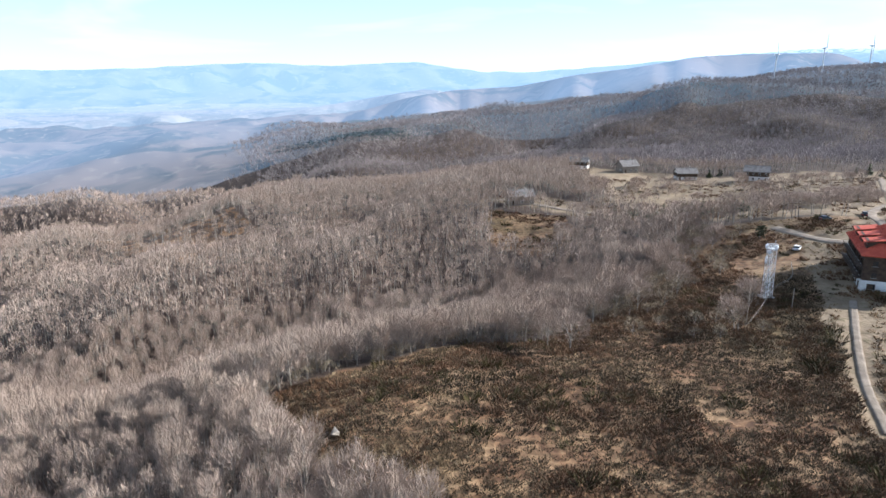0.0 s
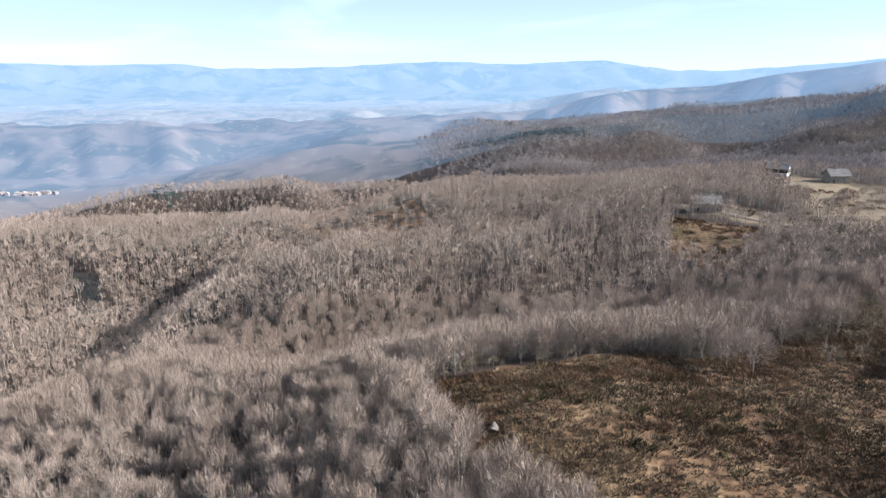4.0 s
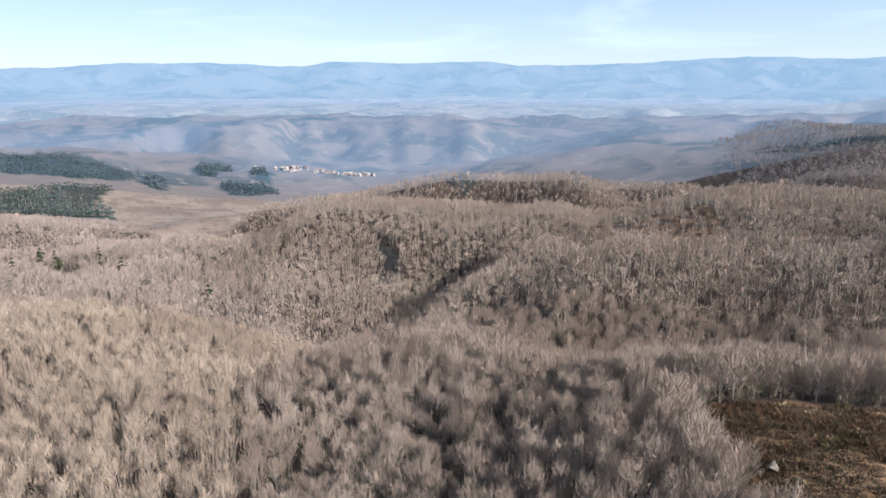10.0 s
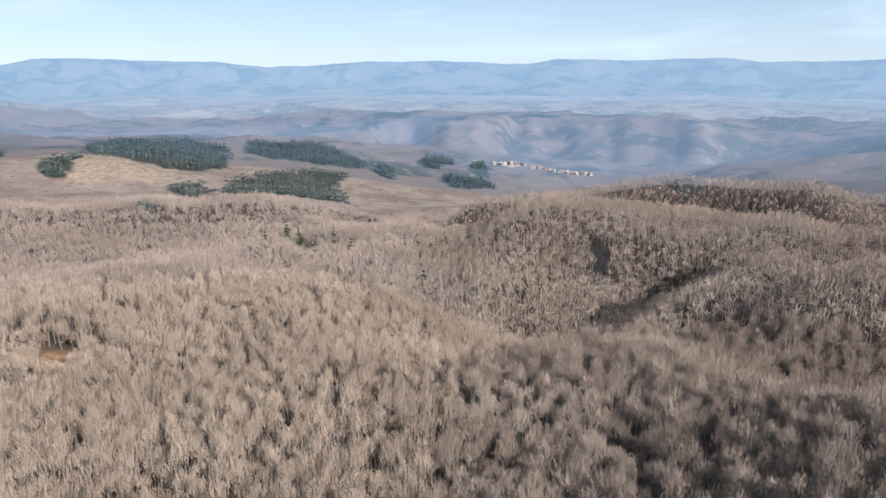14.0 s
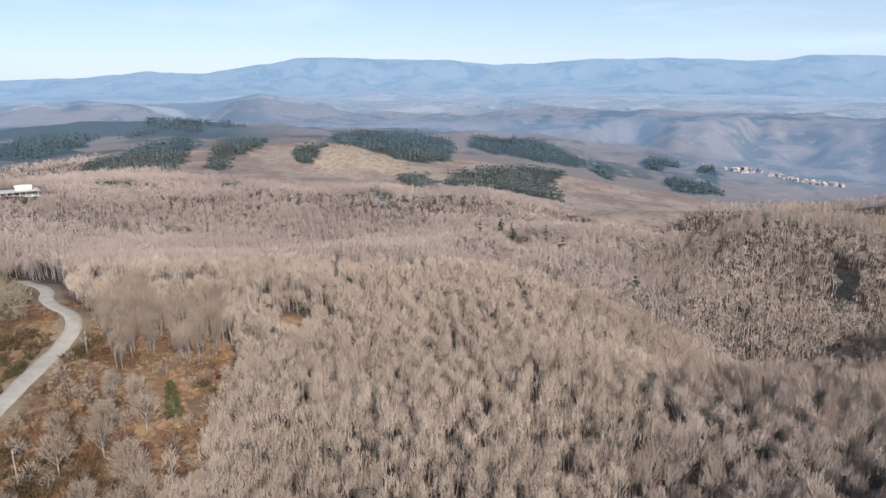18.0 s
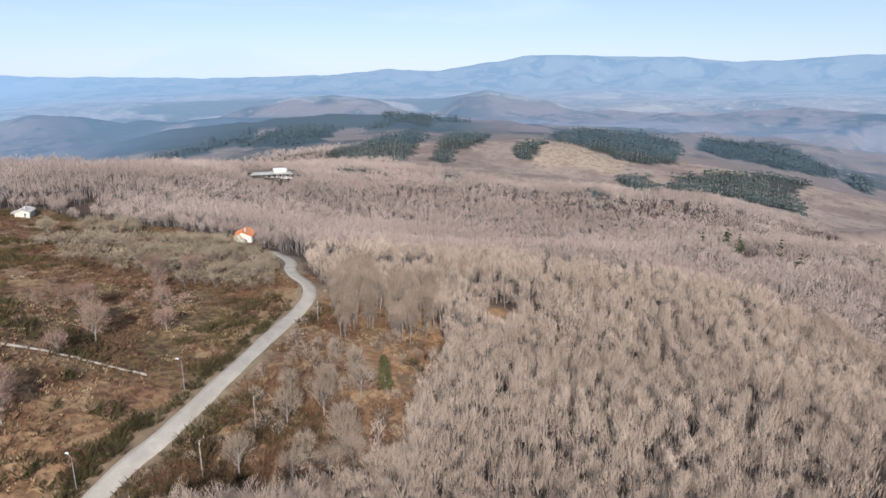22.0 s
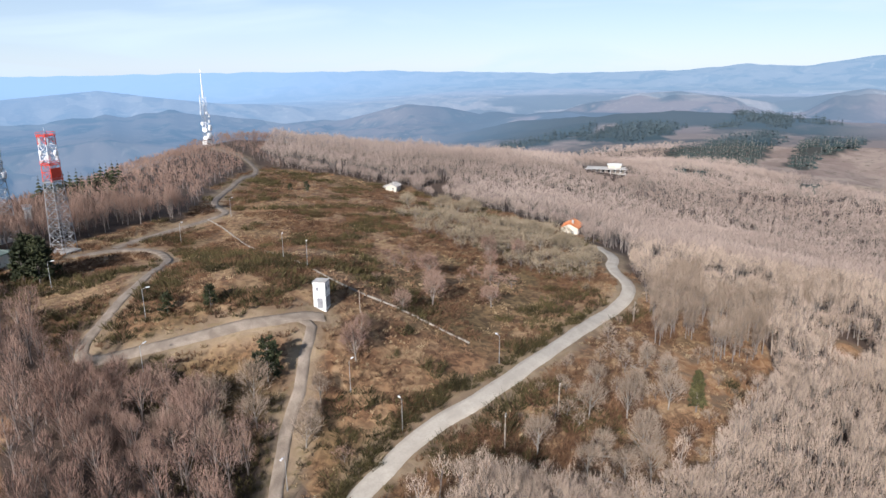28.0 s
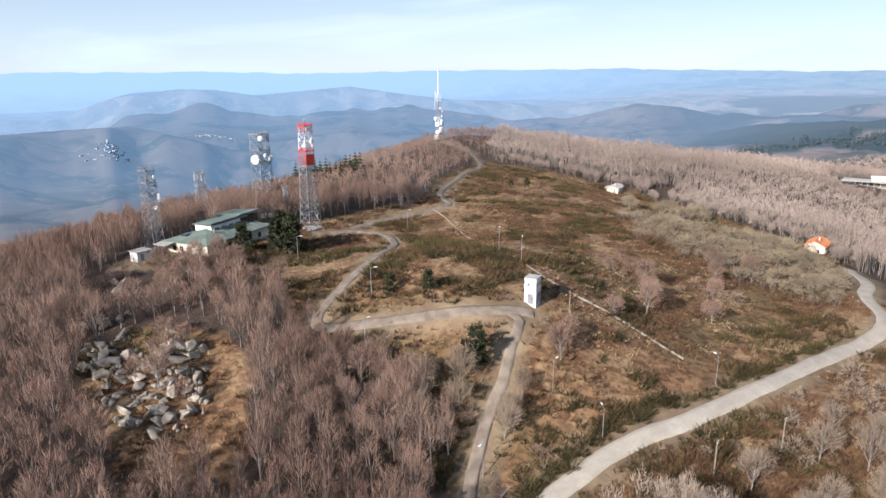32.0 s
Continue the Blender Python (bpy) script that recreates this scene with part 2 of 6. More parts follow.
GLASS, _n, _l, _b = shade("window_glass", 0.08)
_b.inputs["Base Color"].default_value = (0.02, 0.025, 0.03, 1)
_b.inputs["Specular IOR Level"].default_value = 0.6
# Heights of the land (x, y, z), area by area, placed to fit the camera's view
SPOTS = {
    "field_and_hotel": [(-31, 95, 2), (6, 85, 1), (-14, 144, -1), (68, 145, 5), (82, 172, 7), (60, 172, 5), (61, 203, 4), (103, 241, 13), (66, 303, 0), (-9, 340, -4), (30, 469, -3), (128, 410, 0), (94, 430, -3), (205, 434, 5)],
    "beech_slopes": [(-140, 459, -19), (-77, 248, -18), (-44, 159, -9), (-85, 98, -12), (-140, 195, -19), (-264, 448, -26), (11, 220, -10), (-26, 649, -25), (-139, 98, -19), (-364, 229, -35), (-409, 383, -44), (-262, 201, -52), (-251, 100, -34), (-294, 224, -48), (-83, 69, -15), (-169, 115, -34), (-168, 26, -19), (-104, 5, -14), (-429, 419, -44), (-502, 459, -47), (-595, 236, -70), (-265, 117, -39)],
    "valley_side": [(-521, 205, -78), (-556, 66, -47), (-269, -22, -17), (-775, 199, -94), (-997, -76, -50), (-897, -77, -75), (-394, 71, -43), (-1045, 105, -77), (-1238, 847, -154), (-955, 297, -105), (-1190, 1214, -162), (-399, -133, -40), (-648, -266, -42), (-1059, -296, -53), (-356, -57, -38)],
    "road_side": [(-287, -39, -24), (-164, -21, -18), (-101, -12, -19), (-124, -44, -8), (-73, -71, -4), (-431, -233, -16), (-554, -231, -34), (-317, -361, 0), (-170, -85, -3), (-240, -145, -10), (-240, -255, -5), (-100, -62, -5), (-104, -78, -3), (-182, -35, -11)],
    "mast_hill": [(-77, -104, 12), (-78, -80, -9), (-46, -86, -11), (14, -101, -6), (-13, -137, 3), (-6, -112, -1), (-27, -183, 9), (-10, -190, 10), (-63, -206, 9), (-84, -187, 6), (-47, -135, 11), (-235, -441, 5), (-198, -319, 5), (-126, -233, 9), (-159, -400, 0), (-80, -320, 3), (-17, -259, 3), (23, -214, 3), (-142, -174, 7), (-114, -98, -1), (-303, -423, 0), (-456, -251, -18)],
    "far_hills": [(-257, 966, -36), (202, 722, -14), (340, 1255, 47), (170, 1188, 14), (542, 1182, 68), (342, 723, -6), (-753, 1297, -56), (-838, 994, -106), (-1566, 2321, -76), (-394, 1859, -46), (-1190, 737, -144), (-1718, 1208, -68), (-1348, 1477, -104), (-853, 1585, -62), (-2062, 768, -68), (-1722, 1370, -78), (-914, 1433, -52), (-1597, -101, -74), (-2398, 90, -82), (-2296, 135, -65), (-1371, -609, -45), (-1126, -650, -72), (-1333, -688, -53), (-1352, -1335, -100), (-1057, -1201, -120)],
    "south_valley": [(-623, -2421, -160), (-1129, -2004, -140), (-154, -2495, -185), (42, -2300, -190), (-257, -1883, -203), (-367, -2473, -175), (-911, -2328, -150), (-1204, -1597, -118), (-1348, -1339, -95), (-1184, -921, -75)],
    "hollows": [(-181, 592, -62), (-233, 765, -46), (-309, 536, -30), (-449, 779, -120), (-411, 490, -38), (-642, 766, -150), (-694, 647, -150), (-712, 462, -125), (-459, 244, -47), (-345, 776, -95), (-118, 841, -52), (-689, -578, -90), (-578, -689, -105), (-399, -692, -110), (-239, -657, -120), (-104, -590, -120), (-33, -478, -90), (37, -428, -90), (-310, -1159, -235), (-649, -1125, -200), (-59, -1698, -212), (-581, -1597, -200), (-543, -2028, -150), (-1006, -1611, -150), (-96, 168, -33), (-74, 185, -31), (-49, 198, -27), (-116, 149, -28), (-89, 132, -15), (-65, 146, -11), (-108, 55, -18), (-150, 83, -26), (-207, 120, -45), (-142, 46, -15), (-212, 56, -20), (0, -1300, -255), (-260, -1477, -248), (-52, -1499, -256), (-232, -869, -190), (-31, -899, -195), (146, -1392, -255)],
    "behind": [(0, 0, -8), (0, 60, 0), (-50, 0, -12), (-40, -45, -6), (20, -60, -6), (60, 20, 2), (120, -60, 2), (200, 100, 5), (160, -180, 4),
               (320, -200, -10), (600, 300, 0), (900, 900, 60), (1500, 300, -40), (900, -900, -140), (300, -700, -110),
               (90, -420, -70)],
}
# Skyline of the ring of mountains: (bearing left of north in degrees, height)
SKYLINE = [(-60, 170), (-22, 208), (-13, 176), (-6, 120), (0, 88), (4, 88), (10, 154), (16, 127), (24, 154), (30, 120), (41, 101), (44, 131),
           (50, 121), (57, 130), (59, 96), (66, 120), (71, 122), (76, 95), (80, 88), (84, 121), (90, 129), (94, 142), (98, 135), (101, 92),
           (104, 41), (107, 60), (112, 18), (123, 4), (137, 28), (151, 25), (163, 16), (172, 35), (184, 41), (230, 60), (300, 150)]

# Long ridges farther off: distance, half width, and the crest as (bearing, angle above the eye's level) in degrees
RIDGES = {
    "north_woods": (1280, 260, [(-21.2, -0.2), (-16.0, -0.1), (-12.5, -0.0), (-9.4, -0.7), (-5.7, -2.4), (1.4, -3.6), (11.0, -4.9), (15.8, -5.1), (22.5, -6.2), (25.3, -6.9)]),
    "north_range": (2250, 420, [(-21.0, 1.6), (-16.9, 1.6), (-12.8, 1.5), (-7.2, 0.6), (-2.9, 0.1), (1.6, -0.8), (7.2, -1.1), (11.0, -1.7), (15.7, -3.0), (18.6, -3.1), (25.1, -3.5), (28.7, -3.8), (33.9, -4.4), (38.1, -5.2), (42.0, -6.2), (45.7, -7.5)]),
    "valley_spur": (2900, 300, [(9.5, -1.0), (12.9, -1.5), (20.5, -2.7), (27.3, -2.8), (33.8, -2.9), (38.6, -3.4), (41.7, -3.9), (45.3, -4.3)]),
    "west_hills": (1950, 330, [(39.2, -5.6), (42.1, -4.8), (44.9, -4.0), (49.7, -3.5), (55.5, -4.0), (61.2, -3.6), (64.9, -4.1), (68.9, -3.7), (74.6, -4.8), (80.6, -5.3), (86.1, -5.5), (89.3, -4.9)]),
    "west_knolls": (2750, 230, [(65.6, -3.8), (70.4, -3.4), (76.5, -2.9), (79.2, -2.4), (83.3, -3.2), (87.2, -2.7), (91.7, -3.2), (96.9, -3.3), (101.7, -3.3)]),
    "fir_ridge": (1400, 200, [(84.9, -5.7), (90.0, -5.4), (95.9, -5.2), (100.5, -5.6), (104.9, -5.1), (109.7, -5.7), (113.6, -6.6), (117.5, -7.6)]),
    "blue_ridge": (1900, 260, [(97.3, -5.3), (100.6, -4.6), (104.4, -3.8), (107.7, -3.7), (112.6, -4.3), (116.4, -4.8), (119.2, -4.3), (121.9, -3.8), (125.1, -4.6), (128.3, -6.2), (130.9, -6.6)]),
    "blue_knolls": (2750, 250, [(96.0, -2.5), (100.2, -1.8), (103.0, -2.3), (106.3, -2.9), (109.7, -2.5), (113.0, -2.1), (116.3, -2.3), (119.1, -2.9)]),
    "south_hill": (2450, 280, [(122.0, -5.5), (124.8, -4.7), (128.7, -4.1), (132.0, -3.4), (135.4, -3.1), (139.2, -4.0), (143.0, -4.9)]),
    "south_low": (2050, 220, [(115.6, -4.8), (119.3, -4.2), (123.0, -3.9), (126.7, -4.3), (130.6, -5.1)]),
    "south_dome": (3000, 330, [(139.3, -4.1), (142.1, -3.5), (145.8, -3.0), (150.6, -2.8), (155.4, -2.2), (159.1, -1.6), (162.8, -1.9), (166.9, -2.2), (169.9, -1.7), (172.4, -1.6), (175.3, -1.8)]),
    "valley_hill": (1900, 260, [(165.9, -7.3), (169.5, -6.3), (173.6, -5.1), (176.4, -4.3), (181.4, -4.4), (184.9, -4.5), (186.9, -4.5)]),
}
# Hollows behind crests: distance, half width, depth, from and to bearing
HOLLOWS = [(535, 55, 26, 26, 68), (610, 70, 22, 4, 34), (330, 38, 6, 14, 50), (178, 20, 4, 5, 40)]


def lattice(x, y, seed):
    """Smooth value noise, -1 to 1."""
    xi, yi = np.floor(x), np.floor(y)
    u, v = x - xi, y - yi
    u, v = u * u * (3 - 2 * u), v * v * (3 - 2 * v)

    def corner(a, b):
        h = np.sin(a * 127.1 + b * 311.7 + seed * 74.7) * 43758.5453
        return (h - np.floor(h)) * 2 - 1
    return (corner(xi, yi) * (1 - u) + corner(xi + 1, yi) * u) * (1 - v) + (corner(xi, yi + 1) * (1 - u) + corner(xi + 1, yi + 1) * u) * v


def rough(x, y, size, octaves=4, seed=0):
    total, gain = 0.0, 1.0
    for k in range(octaves):
        total = total + gain * lattice(x / size, y / size, seed + k)
        size, gain = size / 2.1, gain * 0.5
    return total


def step(a, b, v):
    s = np.clip((v - a) / (b - a), 0, 1)
    return s * s * (3 - 2 * s)


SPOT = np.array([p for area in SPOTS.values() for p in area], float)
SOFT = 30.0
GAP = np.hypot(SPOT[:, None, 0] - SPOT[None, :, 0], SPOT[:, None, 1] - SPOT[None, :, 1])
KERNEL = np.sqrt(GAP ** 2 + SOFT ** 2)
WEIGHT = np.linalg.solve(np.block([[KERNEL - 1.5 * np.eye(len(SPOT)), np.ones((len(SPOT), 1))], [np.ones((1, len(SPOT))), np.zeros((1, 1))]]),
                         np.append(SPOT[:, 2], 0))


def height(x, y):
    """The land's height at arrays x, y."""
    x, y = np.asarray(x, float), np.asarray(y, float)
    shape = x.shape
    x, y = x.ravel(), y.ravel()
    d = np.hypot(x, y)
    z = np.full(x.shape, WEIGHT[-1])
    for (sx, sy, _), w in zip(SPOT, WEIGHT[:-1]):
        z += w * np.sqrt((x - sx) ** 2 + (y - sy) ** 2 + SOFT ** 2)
    bearing = (np.degrees(np.arctan2(-x, y)) + 100) % 360 - 100
    plain = -78 + 6 * rough(x, y, 500, 3, 5)
    south = step(128, 150, bearing) * (1 - step(200, 240, bearing))
    plain = plain - 60 * south
    z = z + (plain - z) * step(2620, 3050, d)
    z = z + 0.45 * rough(x, y, 17, 2, 1) * step(30, 80, d) + 3.0 * rough(x, y, 85, 3, 2) * step(150, 420, d)
    wooded = step(12, 22, bearing) * (1 - step(100, 114, bearing))
    z = z + 5.5 * rough(x, y, 130, 2, 71) * step(190, 330, d) * (1 - step(700, 900, d)) * wooded
    north = (1 - step(2, 14, bearing)) * step(-60, -40, bearing)
    z = z + (10 * rough(x, y, 210, 3, 77) + 10 - 26 * np.abs(rough(x, y, 260, 3, 79))) * step(640, 850, d) * (1 - step(1150, 1280, d)) * north
    # hollows behind the near crests, and gullies running down the wooded slopes
    for out, half, depth, b0, b1 in HOLLOWS:
        line = out + 25 * rough(bearing, 0 * bearing, 9.0, 2, out)
        z = z - depth * np.exp(-((d - line) / half) ** 2) * step(b0 - 3, b0 + 3, bearing) * (1 - step(b1 - 3, b1 + 3, bearing))
    slope = step(190, 230, d) * (1 - step(760, 900, d)) * step(4, 12, bearing) * (1 - step(84, 96, bearing))
    z = z + slope * (1.8 - 6.5 * np.abs(rough(bearing * 5.6 + 0.25 * d, d * 0.4, 58, 2, 91)))
    fold = 1 - np.abs(rough(x, y, 300, 5, 3))
    z = z + ((fold - 0.66) * 26 - 30 * step(1500, 1900, d)) * step(1000, 1700, d) * (1 - step(2700, 3100, d))
    z = z + rough(x, y, 900, 5, 9) * 30 * step(3000, 3700, d)
    ridge_b = bearing + 1.2 * rough(x, y, 700, 3, 12)
    crest = np.interp(ridge_b, [b for b, _ in SKYLINE], [h for _, h in SKYLINE]) + 5 * rough(x, y, 120, 3, 13)
    back = np.exp(-((d - 4550) / 620) ** 2)
    fold_far = (1 - np.abs(rough(x, y, 380, 4, 17))) * 0.5 + 0.5
    far = plain + (crest - plain) * back * (fold_far * (1 - step(4250, 4550, d)) + step(4250, 4550, d))
    z = np.where(d > 3300, z + (far - z) * step(3300, 3800, d), z)
    for k, (out, half, crest_line) in enumerate(RIDGES.values()):
        b0, b1 = crest_line[0][0], crest_line[-1][0]
        sel = (np.abs(d - out) < 3.0 * half) & (bearing > b0 - 7) & (bearing < b1 + 7)
        if not sel.any():
            continue
        bs, ds = bearing[sel], d[sel]
        line = out + 0.45 * half * rough(bs, 0 * bs, 5.0, 3, 100 + k)
        angle = np.interp(bs, [p[0] for p in crest_line], [p[1] for p in crest_line])
        top = EYE[2] + line * np.tan(np.radians(angle)) - (9 if out < 1480 else 0)
        top = top - 90 * step(0, 7, np.maximum(b0 - bs, bs - b1))
        off = (ds - line) / half
        shape_of = np.exp(-np.abs(off) ** 1.6)
        ravine = np.abs(rough(bs * out / 57.3 + 0.3 * ds, ds * 0.3, half * 0.17, 4, 130 + k))
        ridge = top - (1 - shape_of) * 0.32 * half - 9 * ravine * step(0.1, 0.45, np.abs(off)) * shape_of
        z[sel] = np.maximum(z[sel], ridge)
    return z.reshape(shape)

# ---- land cover ----
HEATHS = {
    "field": [(-24, 83), (-33, 90), (-48, 101), (-50, 115), (-34, 126), (-14, 144), (-1, 145), (14, 166), (32, 190), (52, 232), (62, 256),
              (130, 230), (130, 60), (40, 40), (0, 60)],
    "hill": [(-44, -60), (-52, -85), (-47, -104), (-36, -128), (-33, -165), (-14, -186), (-40, -205), (-66, -214), (-110, -226), (-150, -270), (-185, -312),
             (-211, -332), (-236, -296), (-256, -250), (-246, -190), (-244, -152), (-238, -133), (-214, -122), (-192, -99), (-172, -74), (-178, -52), (-158, -36),
             (-116, -38), (-92, -38), (-70, -60)],
}
HEATHS["scree"] = [(-22, -142), (-8, -152), (6, -150), (7, -125), (3, -101), (-9, -98), (-18, -108), (-21, -120)]
HEATHS["shrubs"] = [(-24, 325), (15, 318), (19, 265), (1, 254), (-14, 280)]
MEADOWS = {
    "station": [(-4, -184), (-27, -176), (-52, -180), (-66, -204), (-56, -214), (-20, -212)],
    "houses": [(-29, 360), (15, 322), (61, 285), (88, 255), (125, 235), (190, 300), (230, 440), (120, 440), (40, 470), (20, 440), (47, 330), (1, 358)],
    "yard": [(74, 166), (80, 215), (110, 235), (120, 150), (64, 116), (62, 140)],
}


def at(bearing, d):
    """The place d metres out on a bearing, degrees left of north."""
    return (-d * math.sin(radians(bearing)), d * math.cos(radians(bearing)))


SCRUBS = {"valley_side": [at(*p) for p in [(63, 690), (67, 600), (70, 590), (75, 650), (84, 650), (92, 640), (100, 660), (106, 720), (111, 900), (112, 1200), (112, 1560), (90, 1560), (60, 1560), (38, 1560), (42, 900), (56, 800)]]}
TANS = {"bare_hill": [(-1008, -100), (-1041, -75), (-1008, -29), (-982, 33), (-901, 15), (-913, -36), (-908, -91)],
        "bank": [(-1010, 150), (-1000, 210), (-1060, 200)], "pasture": [(-1120, 620), (-1240, 540), (-1250, 480), (-1130, 520)],
        "ledge": [(-763, -142), (-824, -111), (-777, -100), (-694, -130)]}
FIRS = {
    "wood_brow": [(-2178, 655), (-2352, 770), (-2706, 995), (-1860, 743), (-2203, 807), (-2094, 682)],
    "wood_flank": [(-1749, 519), (-2029, 621), (-2132, 695), (-1848, 608), (-1737, 528)],
    "wood_rise": [(-1720, 724), (-2141, 940), (-2158, 1038), (-1667, 785), (-1650, 723), (-1696, 717)],
    "wood_patch": [(-1697, 687), (-1677, 695), (-1588, 700), (-1590, 693)],
    "wood_left": [(-2069, 470), (-2445, 584), (-2383, 602), (-2036, 505), (-2009, 475)],
    "wood_top": [(-1824, 1023), (-2108, 1251), (-1944, 1286), (-1886, 1242), (-1826, 1083)],
    "long": [(-1255, -102), (-1587, -19), (-1336, 130), (-1017, 104), (-970, 39), (-1016, -22), (-1037, -72)],
    "crown": [(-1395, 174), (-1601, 311), (-1260, 375), (-1161, 345), (-1123, 254), (-1277, 163)],
    "slope": [(-872, 77), (-955, 119), (-1058, 221), (-1036, 279), (-889, 223), (-708, 183), (-794, 150), (-761, 69)],
    "bank": [(-893, 15), (-905, 56), (-758, 63), (-719, 32)],
    "shoulder": [(-956, -125), (-1008, -104), (-974, -95), (-917, -104), (-917, -118)],
    "hedge": [(-1129, 500), (-1105, 571), (-1022, 534), (-987, 437)],
    "copse": [(-1305, 632), (-1185, 625), (-1094, 571), (-1154, 565)],
    "strip": [(-1304, 512), (-1388, 614), (-1324, 600), (-1187, 501)],
    "dingle": [(-1241, 386), (-1166, 401), (-1038, 357), (-1119, 358)],
    "gully": [(-611, -23), (-543, 2), (-505, 0), (-563, -17)],
    "fir_hill": [(-861, -391), (-1041, -395), (-1224, -354), (-1142, -311), (-849, -263), (-747, -279), (-820, -358)],
    "fir_slope": [(-865, -237), (-1129, -267), (-1113, -196), (-1012, -187), (-953, -219), (-834, -199)],
    "fir_ridge": [(-1072, -662), (-1218, -658), (-1308, -610), (-1268, -530), (-1067, -472), (-1054, -553)],
    "fir_top": [(-1231, -465), (-1748, -533), (-1513, -370), (-1487, -300), (-1317, -357)],
    "fir_west": [(-1001, -792), (-1035, -748), (-1169, -740), (-1232, -699), (-1202, -673), (-1048, -677), (-969, -712)],
    "fir_crest": [(-982, -131), (-1042, -85), (-923, -92), (-910, -114)],
    "row": [(-563, -239), (-575, -210), (-546, -200), (-531, -223)],
    "clump": [(-643, -160), (-683, -146), (-575, -128), (-579, -142)],
    "grove": [(-448, 1082), (-342, 1137), (-301, 1140), (-190, 1030), (-229, 1001), (-302, 1035), (-374, 1049)],
    # shaded dell, imitated by dark ground and near-black bushes
    "dell": [(-332, 236), (-312, 232), (-294, 233), (-282, 222), (-271, 213), (-275, 197), (-283, 202), (-284, 213), (-298, 223)],
    "knot": [(-473, 435), (-474, 466), (-461, 468), (-451, 442)],
}
RUSTS = {
    "clearing": [(-138, -62), (-158, -50), (-166, -40), (-153, -36), (-133, -35), (-126, -43)],
    "ride": [(-200, -64), (-203, -58), (-176, -44), (-163, -43)],
    "opening": [(-189, -40), (-192, -26), (-181, -20), (-176, -28)],
    "edge": [(-180, -66), (-196, -92), (-204, -96), (-186, -58)],
}
SPARSE = {"thin_wood": [(-266, 343), (-235, 400), (-170, 360), (-145, 327), (-139, 262), (-196, 305)]}
ROAD = [(-40, -68), (-52, -72), (-64, -75), (-79, -76.5), (-93, -75.5), (-113, -76), (-130, -77.5), (-148, -79), (-161, -80), (-171, -83), (-178, -88), (-184, -94), (-192, -100),
        (-204, -106), (-222, -122)]
TRACKS = {
    "lower": [(-44, -74), (-50, -83.3), (-58.6, -92), (-65, -96.3), (-70.2, -101), (-75, -105), (-74, -108)],
    "middle": [(-79, -106), (-76, -107.5), (-70, -109.7), (-59, -115.6), (-47, -122), (-39.5, -127), (-40.5, -131.5), (-47.4, -137), (-61.6, -151), (-73, -166), (-80, -178), (-83, -191), (-76, -199.5), (-62.4, -200)],
    "crest": [(-75, -202), (-96, -211), (-112, -214), (-122, -219), (-127, -236), (-146, -260), (-172, -290), (-198, -319), (-212, -358), (-218, -396), (-222, -408)],
    "hotel": [(190, 400), (172, 357), (140, 280), (117, 246), (112, 228), (104, 205)],
    "farm": [(-26, 352), (-8, 345), (14, 328), (40, 312)],
    "turn": [(82, 236), (87, 218), (96, 208), (104, 205)],
    "yard": [(78, 166), (70, 145), (62, 122), (58, 105)],
}


def along(points, spacing):
    """Points every few metres on a smooth line through the given ones."""
    p = np.array(points, float)
    q = np.vstack([2 * p[0] - p[1], p, 2 * p[-1] - p[-2]])
    out = []
    for k in range(1, len(q) - 2):
        n = max(2, int(np.hypot(*(q[k + 1] - q[k])) / spacing))
        for s in np.arange(n) / n:
            a, b, c, d = q[k - 1], q[k], q[k + 1], q[k + 2]
            out.append(0.5 * (2 * b + (c - a) * s + (2 * a - 5 * b + 4 * c - d) * s * s + (3 * b - a - 3 * c + d) * s ** 3))
    return np.array(out + [p[-1]])


def inside(x, y, polygon):
    hit = np.zeros(x.shape, bool)
    for (x0, y0), (x1, y1) in zip(polygon, polygon[1:] + polygon[:1]):
        if y0 != y1:
            hit ^= ((y0 > y) != (y1 > y)) & (x < (x1 - x0) * (y - y0) / (y1 - y0) + x0)
    return hit


def near_line(x, y, line):
    """Distance to a line of points."""
    best = np.full(x.shape, 1e9)
    for a, b in zip(line[:-1], line[1:]):
        ab = b - a
        s = np.clip(((x - a[0]) * ab[0] + (y - a[1]) * ab[1]) / (ab @ ab), 0, 1)
        best = np.minimum(best, np.hypot(x - a[0] - s * ab[0], y - a[1] - s * ab[1]))
    return best


def cover(areas, x, y, wobble=5.0):
    wx, wy = x + wobble * rough(x, y, 16, 3, 21), y + wobble * rough(x, y, 16, 3, 22)
    got = np.zeros(x.shape, bool)
    for polygon in areas.values():
        got |= inside(wx, wy, polygon)
    return got


ROAD_LINE = along(ROAD, 3)
TRACK_LINES = {k: along(v, 3) for k, v in TRACKS.items()}


def to_ways(x, y):
    """Distance to the nearest edge of road or track."""
    best = np.full(x.shape, 1e9)
    close = np.hypot(x, y) < 480
    bx = near_line(x[close], y[close], ROAD_LINE) - 2.8
    for line in TRACK_LINES.values():
        bx = np.minimum(bx, near_line(x[close], y[close], line) - 1.8)
    best[close] = bx
    return best


